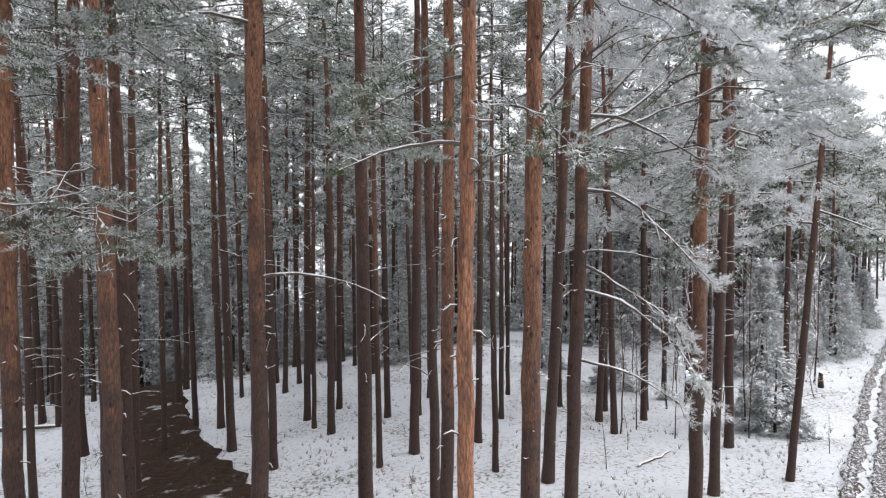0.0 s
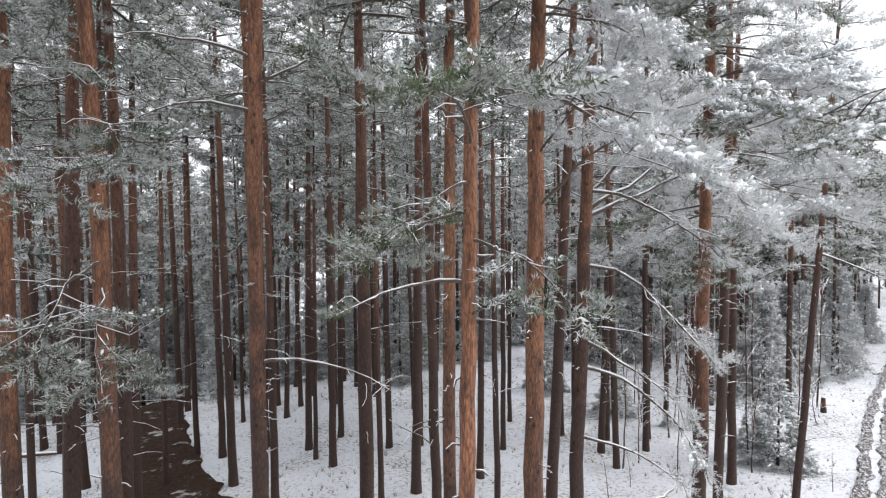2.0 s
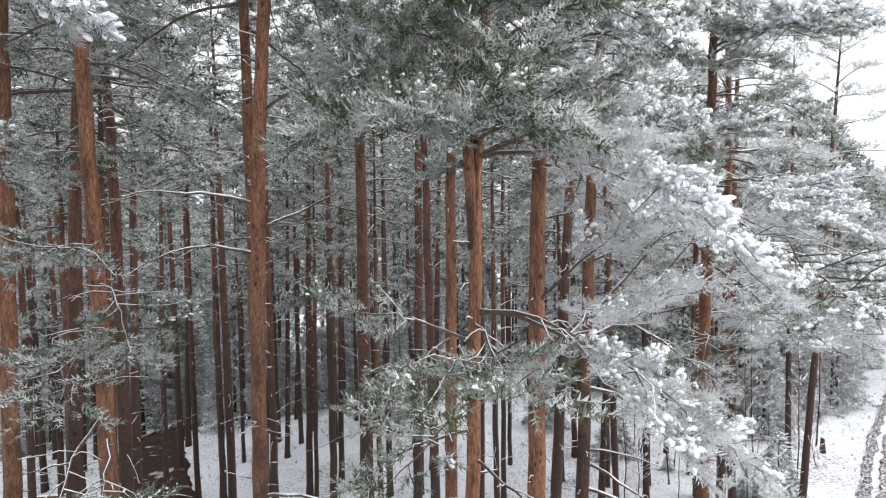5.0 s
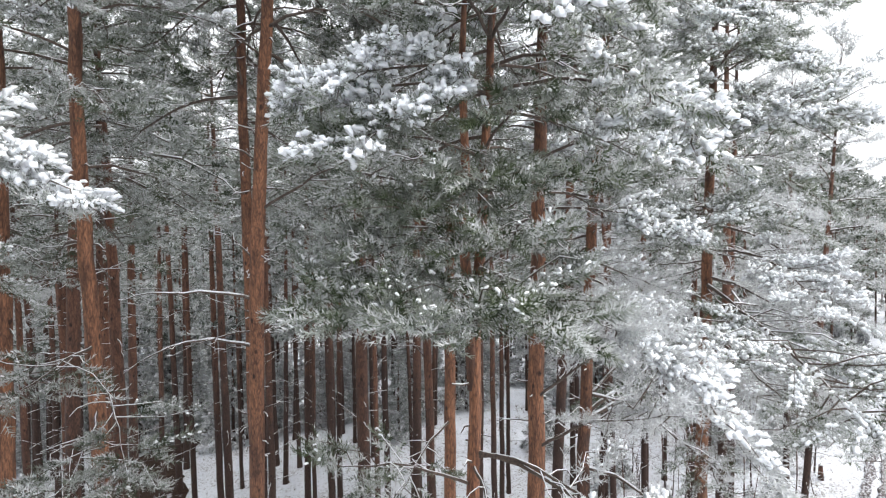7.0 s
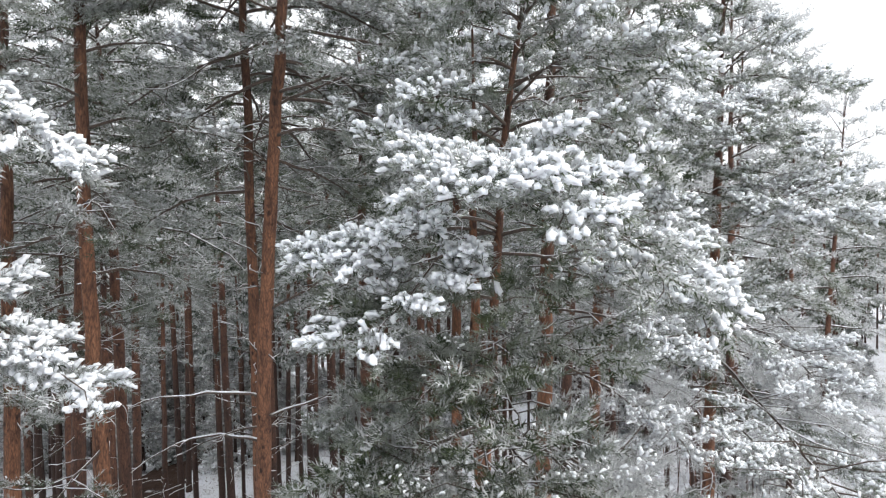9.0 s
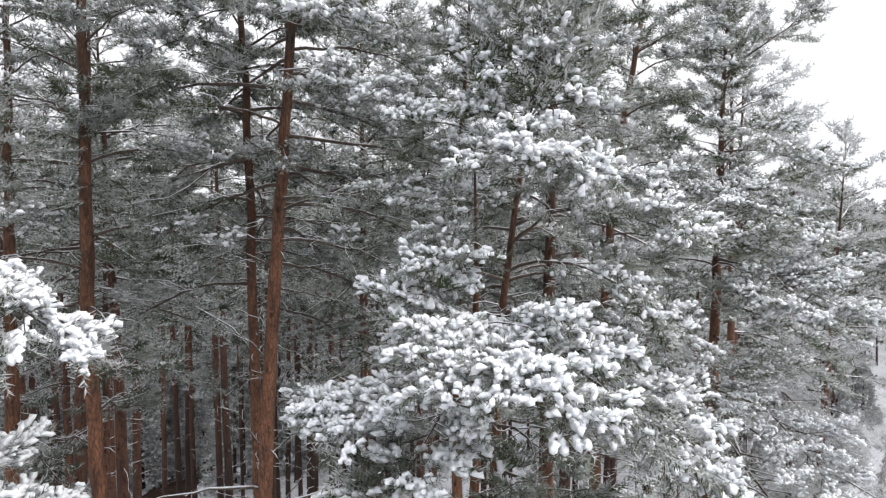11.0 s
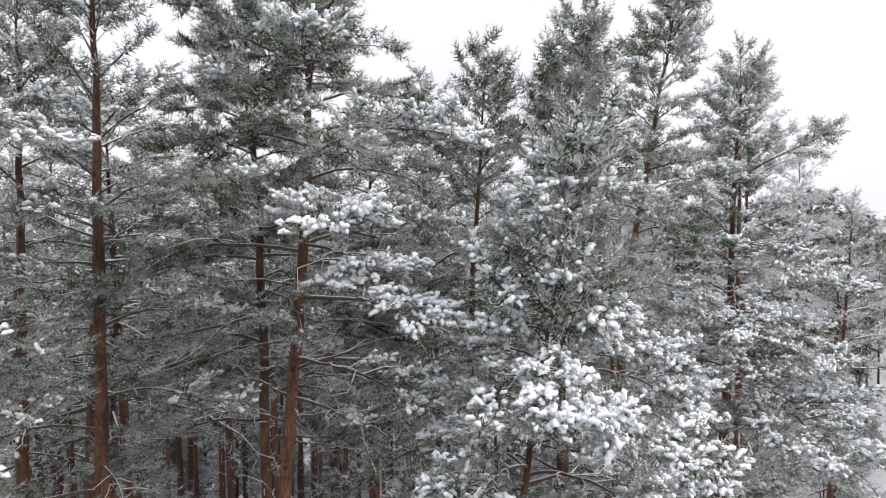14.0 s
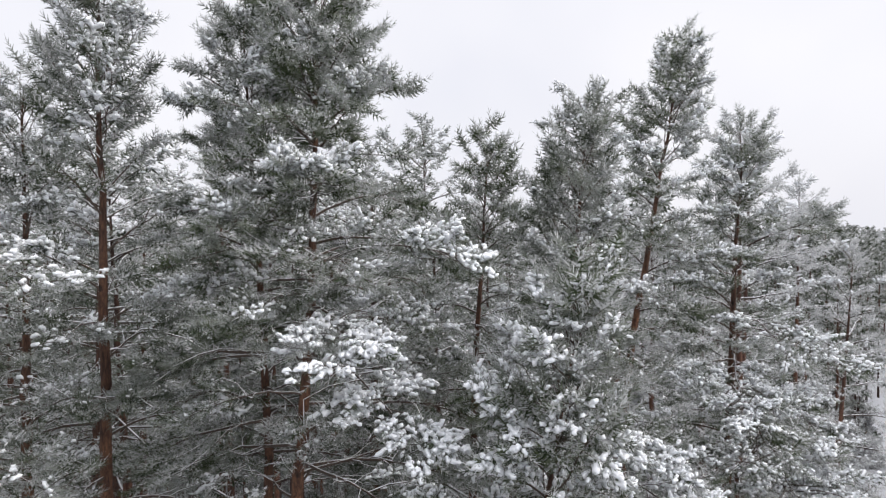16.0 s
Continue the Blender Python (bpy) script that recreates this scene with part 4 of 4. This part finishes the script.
near_pine(17, "pine with long down-sloping snowy boughs", [foot(6.1, 14.5), (6.1, 14.4, 10), (5.9, 13.6, 17), (5.9, 13.2, 22.6)], 0.33, 9.6, 2.8, boughs=56, load=1.0, rimed=6.2, dead=8, own=(
    (20.4, (6.6, 11.4, 21.2), 0.2, 0.4, 1.2, 0.7),
    (17.6, (6.7, 11.2, 16.9), 0.5, 0.35, 1.1, 1.2),
    (16.4, (5.9, 9.7, 15.65), 0.6, 0.4, 1.1, 1.3),
    (13.6, (6.46, 10.2, 12.6), 0.6, 0.4, 1.1, 1.2),
    (18.2, (4.9, 10.6, 17.6), 0.5, 0.35, 1.1, 1.2),
    (19.0, (5.6, 10.8, 18.6), 0.4, 0.35, 1.1, 1.1),
    (18.8, (7.3, 11.6, 18.2), 0.4, 0.35, 1.1, 1.1),
    (15.5, (7.7, 12.2, 14.4), 0.4, 0.35, 1.0, 0.8),
    (14.2, (7.9, 12.2, 12.8), 0.4, 0.35, 1.0, 0.75),
    (16.8, (7.4, 12.2, 16.2), 0.4, 0.35, 1.0, 0.8),
    (13.0, (8.0, 12.4, 11.6), 0.4, 0.35, 1.0, 0.7),
    (16.5, (5.6, 9.5, 15.8), 0.5, 0.4, 1.0, 0.9),
    (17.5, (4.6, 10.0, 17.0), 0.5, 0.4, 1.0, 0.9),
    (14.6, (4.0, 10.0, 14.0), 0.5, 0.4, 1.0, 0.9),
    (12.8, (5.4, 7.8, 11.5), 0.6, 0.45, 1.1, 1.1),
    (11.8, (6.5, 10.3, 10.6), 0.4, 0.4, 1.0, 0.8),
))
near_pine(18, "pine with a pointed snowy crown", [foot(0.06, 11.3), (0.1, 11.2, 12), (0.16, 11.2, 18), (0.42, 11.3, 22.2)], 0.26, 16.0, 2.2, boughs=34, load=0.7, shape="cone", dead=12, clear=15.5, own=(
    (10.6, (-0.9, 8.3, 9.9), 0.3, 0.5, 0.8, 0.4),
))
near_pine(19, "pine with dark lower bark and a snowy crown", [foot(-7.3, 10.2), (-7.2, 10.1, 12), (-7.0, 10.0, 23.0)], 0.31, 13.0, 2.5, boughs=34, load=0.8, dense=0.8, mat=NEEDLE_RIMED, dead=6)
near_pine(20, "snow-laden pine reaching over with heavy boughs", [foot(-6.0, 4.4), (-5.9, 4.5, 12), (-5.8, 4.6, 19.0)], 0.30, 12.5, 2.0, boughs=14, load=1.0, mat=NEEDLE_RIMED, dead=3, own=(
    (15.5, (-3.2, 5.2, 14.4), 0.7, 0.5, 1.3, 1.35),
    (15.6, (-3.9, 4.8, 14.6), 0.6, 0.45, 1.1, 1.0),
    (17.6, (-3.1, 5.2, 16.2), 0.9, 0.5, 1.3, 1.45),
    (17.6, (-3.6, 4.9, 16.4), 0.8, 0.45, 1.3, 1.4),
))
near_pine(21, "tall pine with spreading snowy boughs", [foot(-7.0, 6.6), (-6.9, 6.7, 12), (-6.7, 6.8, 22.0)], 0.32, 13.5, 2.4, boughs=18, load=0.9, dead=3, own=(
    (20.6, (-4.5, 6.6, 20.3), 0.4, 0.35, 1.1, 1.0),
    (18.6, (-4.6, 6.9, 18.0), 0.4, 0.35, 1.0, 0.8),
))

# ---- pines of the wood ----
PROTO = [
    forest_pine(31, "tall slim pine with rimed crown", 22.0, 0.30, 15.0, 2.8, 1, 32, 0.85),
    forest_pine(32, "tall pine with a wide rimed crown", 22.6, 0.33, 15.4, 3.0, 1, 36, 0.65, mat=NEEDLE_RIMED),
    forest_pine(33, "slender pine with short snowy boughs", 20.5, 0.25, 14.2, 2.6, 1, 32, 0.68, mat=NEEDLE_RIMED),
    forest_pine(34, "pine with many dead lower branches", 21.5, 0.29, 15.0, 2.8, 1, 32, 0.72, dead=24, mat=NEEDLE_RIMED),
]
BACK = [
    forest_pine(41, "far pine with frosted crown", 22.0, 0.30, 10.8, 2.9, 2, 21, 0.42, dead=3),
    forest_pine(42, "far slim pine with frosted crown", 20.5, 0.26, 10.2, 2.7, 2, 21, 0.42, dead=3),
    forest_pine(43, "far broad pine with frosted crown", 23.0, 0.33, 11.4, 3.1, 2, 22, 0.42, dead=3),
]
SNOWY = [
    forest_pine(35, "tall slim pine white with snow", 22.0, 0.30, 9.0, 2.9, 1, 36, 0.85, mat=NEEDLE_WHITE),
    forest_pine(36, "slender pine white with snow", 21.0, 0.27, 8.5, 2.8, 1, 36, 0.85, mat=NEEDLE_WHITE),
]
SNOWY_BACK = [
    forest_pine(44, "far pine dusted white with snow", 21.5, 0.30, 8.0, 2.6, 2, 26, 0.45, dead=3, mat=NEEDLE_RIMED),
    forest_pine(45, "far slim pine dusted white with snow", 20.5, 0.26, 7.0, 2.4, 2, 26, 0.45, dead=3, mat=NEEDLE_RIMED),
]
prng = random.Random(7)
taken = []
used = set()


def stand(kind, k, x, y, lean=0.0, size=1.0, sink=0.0, tall=1.0):
    """Plant a copy (the first time, the built one itself) of a tree at a place of the floor."""
    z = float(ground_z(np.array(x), np.array(y))) + sink
    m = pose(x, y, z, prng.uniform(-0.8, 0.8), lean, prng.uniform(0, 360))
    m = pose(x, y, z) @ pose(0, 0, 0, prng.uniform(-0.8, 0.8), lean, 0) @ pose(0, 0, 0, 0, 0, prng.uniform(0, 360))
    ob = kind[k]
    if (id(kind), k) in used:
        ob = copy_thing(ob, m)
    else:
        used.add((id(kind), k))
        ob.matrix_basis = m
    ob.scale = (size, size, size * tall * prng.uniform(0.95, 1.05))
    taken.append((x, y))
    return ob


stand(PROTO, 1, -22.94, 34.53, -3.0, 1.12)
stand(PROTO, 1, -21.32, 33.50, -1.5, 1.05)
stand(PROTO, 1, -27.72, 42.98, -1.8, 1.10)
stand(PROTO, 1, -16.32, 27.41, -2.7, 1.09)
stand(PROTO, 1, -10.99, 21.48, 1.0, 1.04)
stand(PROTO, 1, -15.78, 36.18, -1.5, 1.12)
stand(PROTO, 1, -17.35, 40.86, 0.0, 1.12)
stand(PROTO, 1, -11.02, 29.99, -0.8, 1.02)
stand(PROTO, 1, -8.99, 25.62, -1.3, 1.09)
stand(PROTO, 0, -6.33, 22.53, -0.8, 0.99)
stand(PROTO, 0, -9.25, 35.45, 0.7, 0.99)
stand(PROTO, 3, -9.10, 38.31, -0.5, 0.99)
stand(PROTO, 1, -6.69, 29.76, 0.8, 1.01)
stand(PROTO, 2, -6.04, 28.28, 0.4, 0.85)
stand(PROTO, 1, -4.98, 26.84, -0.7, 0.99)
stand(PROTO, 3, -5.37, 31.15, 0.5, 1.01)
stand(PROTO, 2, -2.23, 21.20, -0.7, 0.85)
stand(PROTO, 0, -2.64, 28.74, -0.6, 0.99)
stand(PROTO, 3, -4.47, 38.61, 0.0, 1.00)
stand(PROTO, 1, -1.07, 22.27, 0.1, 1.08)
stand(PROTO, 2, -1.12, 28.57, 0.0, 0.86)
stand(PROTO, 3, 1.43, 24.24, -0.2, 0.94)
stand(PROTO, 2, 1.78, 20.31, -0.6, 0.85)
stand(PROTO, 2, 2.71, 28.09, -0.1, 0.95)
stand(PROTO, 1, 3.41, 19.52, 2.5, 1.12)
stand(SNOWY, 1, 5.76, 29.89, -1.1, 0.96)
stand(SNOWY, 0, 7.08, 27.37, 1.5, 1.03)
stand(SNOWY, 1, 7.08, 24.92, -2.3, 0.99)
stand(SNOWY, 0, 7.87, 29.40, 0.4, 0.95)
stand(SNOWY, 1, 8.21, 18.24, 0.6, 1.12)
stand(SNOWY, 0, 11.13, 23.44, 0.7, 1.07)
stand(SNOWY, 1, 11.27, 19.52, 4.4, 0.88)
stand(PROTO, 2, -11.07, 17.83, -0.6, 0.93)
stand(PROTO, 2, -13.51, 19.81, -1.0, 1.04)
stand(PROTO, 2, -10.72, 19.81, -0.2, 0.96)
stand(PROTO, 0, -16.77, 23.77, -1.1, 1.04)
stand(PROTO, 2, -12.37, 26.74, 0.2, 1.00)
stand(PROTO, 3, -12.61, 30.71, -0.3, 0.99)
stand(SNOWY, 0, 9.24, 27.73, -0.3, 0.93)
stand(SNOWY, 1, 12.32, 33.68, 0.1, 0.95)
stand(SNOWY, 0, 18.53, 32.69, -0.3, 1.02)
stand(PROTO, 1, -8.34, 13.37, 2.2, 1.14, tall=0.83)
stand(PROTO, 1, -7.52, 14.36, -1.5, 1.06, tall=0.89)
stand(PROTO, 2, -8.89, 15.85, 0.1, 1.07, tall=0.88)
stand(PROTO, 1, -1.96, 15.35, -0.4, 1.15, tall=0.82)
stand(PROTO, 2, -0.12, 12.88, -1.4, 0.92, tall=1.03)

for x, y in ((0.25, 6.3), (-3.2, 10.8), (-3.75, 11.7), (-5.2, 9.7), (1.42, 9.9), (2.35, 11.4), (6.1, 14.5), (0.06, 11.3), (-7.3, 10.2), (-6, 4.4), (-7, 6.6)):
    taken.append((x, y))


def on_lane(x, y):
    """True where the road, the track or the open strip beside it keeps the trees away."""
    road = [(-5.6, 17.4), (-8.7, 21.8), (-12.1, 26.9), (-16.2, 33.6), (-20.3, 41.5), (-21.9, 48.0), (-22.0, 62.0), (-18.0, 74.0)]
    track = [(8.6, 12.0), (14.2, 19.7), (19.2, 26.5), (24.4, 33.0), (34.6, 45.8), (50.5, 65.0), (79.0, 100.0)]
    for line, w in ((road, 3.2), (track, 3.0)):
        for (ax, ay), (bx, by) in zip(line, line[1:]):
            dx, dy = bx - ax, by - ay
            u = max(0, min(1, ((x - ax) * dx + (y - ay) * dy) / (dx * dx + dy * dy)))
            if math.hypot(x - ax - u * dx, y - ay - u * dy) < w:
                return True
    return False


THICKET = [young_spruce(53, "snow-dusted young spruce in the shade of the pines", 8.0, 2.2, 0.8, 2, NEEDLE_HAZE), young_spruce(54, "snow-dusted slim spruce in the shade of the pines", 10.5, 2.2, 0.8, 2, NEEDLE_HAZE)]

# the wood behind them, thinning into the distance
grown = 0
for tries in range(6000):
    y = 28 + 64 * prng.random() ** 1.15
    x = prng.uniform(-0.95, 0.88) * y
    gap = 1.7 + max(0, y - 50) * 0.03 + (1.6 if x > 0.5 * y else 0)
    if on_lane(x, y) or any((x - a) ** 2 + (y - b) ** 2 < gap * gap for a, b in taken):
        continue
    if x > 0.3 * y:
        stand(SNOWY_BACK, prng.randrange(2), x, y, prng.uniform(-1.5, 1.5), prng.uniform(0.82, 1.05))
    else:
        stand(BACK, prng.randrange(3), x, y, prng.uniform(-1.5, 1.5), prng.uniform(0.82, 1.05))
    grown += 1
    if grown >= 190:
        break
# a thicker stand closes the view beyond the bend of the road
for i in range(60):
    y = prng.uniform(54, 86)
    x = y * prng.uniform(-0.60, -0.30)
    if on_lane(x, y):
        continue
    if i % 2:
        stand(BACK, prng.randrange(3), x, y, prng.uniform(-1, 1), prng.uniform(1.05, 1.3))
    else:
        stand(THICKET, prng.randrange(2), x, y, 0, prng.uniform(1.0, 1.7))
# rimed wood on the far side of the track
for i in range(150):
    y = prng.uniform(40, 92)
    x = y * prng.uniform(0.48, 0.9)
    if not on_lane(x, y) and all((x - a) ** 2 + (y - b) ** 2 > 2.0 for a, b in taken):
        stand(SNOWY_BACK, prng.randrange(2), x, y, prng.uniform(-1, 1), prng.uniform(0.8, 1.0))
# trees across the track
for k, x, y in ((0, 19.3, 23.6), (1, 18.0, 19.5), (0, 25.4, 31.2), (1, 33.2, 41.0), (0, 43.0, 52.5)):
    stand(SNOWY, k, x, y, 0, prng.uniform(0.85, 1.0))
# unseen trees beside and behind the camera, added to block low sky light
for x, y in ((-10.5, 2), (-9.5, -4), (-12, -3), (-15, 6), (-8, -9), (-2, -11), (-18, -2), (-20, 4), (-21, 15), (-6, -14), (2, -14), (-13, -14), (-13, 12), (-15, 17), (-19, 20), (-12, 7), (-18, 8), (-24, 22), (-27, 28), (-16, 2), (-22, 12), (-14, -9), (-4, -16), (7, -18), (17, -12), (24, -2), (26, 9), (-24, -6), (15, -22), (-11, -22), (31, 18)):
    stand(BACK, prng.randrange(3), x, y, 0, prng.uniform(0.9, 1.05))

# ---- undergrowth ----
SPRUCES = [young_spruce(51, "young spruce with snowy drooping twigs", 4.0, 1.5, 0.9), young_spruce(52, "slim young spruce dusted with snow", 6.5, 1.5, 0.5)]
for k, x, y, s in ((0, 14.1, 25.6, 0.92), (0, 13.5, 26.6, 0.6), (1, -22.0, 52.0, 1.0), (1, -3.0, 41.0, 0.9), (0, 9.2, 33.0, 0.8), (1, -19.0, 60.0, 1.1), (0, 6.2, 38.0, 0.9), (0, 11.4, 31.0, 0.24)):
    stand(SPRUCES, k, x, y, 0, s)
for i in range(80):
    y = prng.uniform(46, 88)
    x = y * prng.uniform(-0.78, 0.42)
    if not on_lane(x, y):
        stand(THICKET, prng.randrange(2), x, y, 0, prng.uniform(0.6, 1.1) * (1.4 if x < -0.3 * y else 1.0 + 0.01 * (y - 44)))
WHITE = [young_spruce(55, "young spruce white with snow", 7.0, 2.0, 0.8, 2, NEEDLE_WHITE)]
for i in range(20):
    y = prng.uniform(36, 66)
    x = y * prng.uniform(0.36, 0.85)
    if not on_lane(x, y):
        stand(WHITE, 0, x, y, 0, prng.uniform(0.5, 1.2))
far_woods("distant frosted pine wood closing the view")
SAPLINGS = [sapling(61, "bare sapling white with rime", 4.5), sapling(62, "tall bare sapling white with rime", 6.5), sapling(63, "low bare sapling white with rime", 2.6)]
for i in range(130):
    y = prng.uniform(24, 62)
    x = y * prng.uniform(0.28, 0.80)
    if not on_lane(x, y):
        stand(SAPLINGS, prng.randrange(3), x, y, prng.uniform(-4, 4), prng.uniform(0.7, 1.6))

grass("withered grass and twigs poking through the snow")
fallen_log("fallen pine stem under snow beside the road", -22.4, 33.2, 12, 3.6, 0.26)
fallen_log("thin fallen stem under snow on the forest floor", 7.6, 21.5, 40, 2.2, 0.10)
for x, y, h in ((7.0, 22.8, 0.55), (5.6, 20.6, 0.7), (12.6, 22.0, 0.5), (14.4, 22.4, 0.6), (-14.0, 24.5, 0.6), (-12.8, 21.6, 0.5), (-11.3, 21.2, 0.42)):
    stand(SAPLINGS, 2, x, y, prng.uniform(-4, 4), h)
tree_stump("dark broken stump capped with snow beside the track", 21.0, 33.6, 0.95, 0.26)
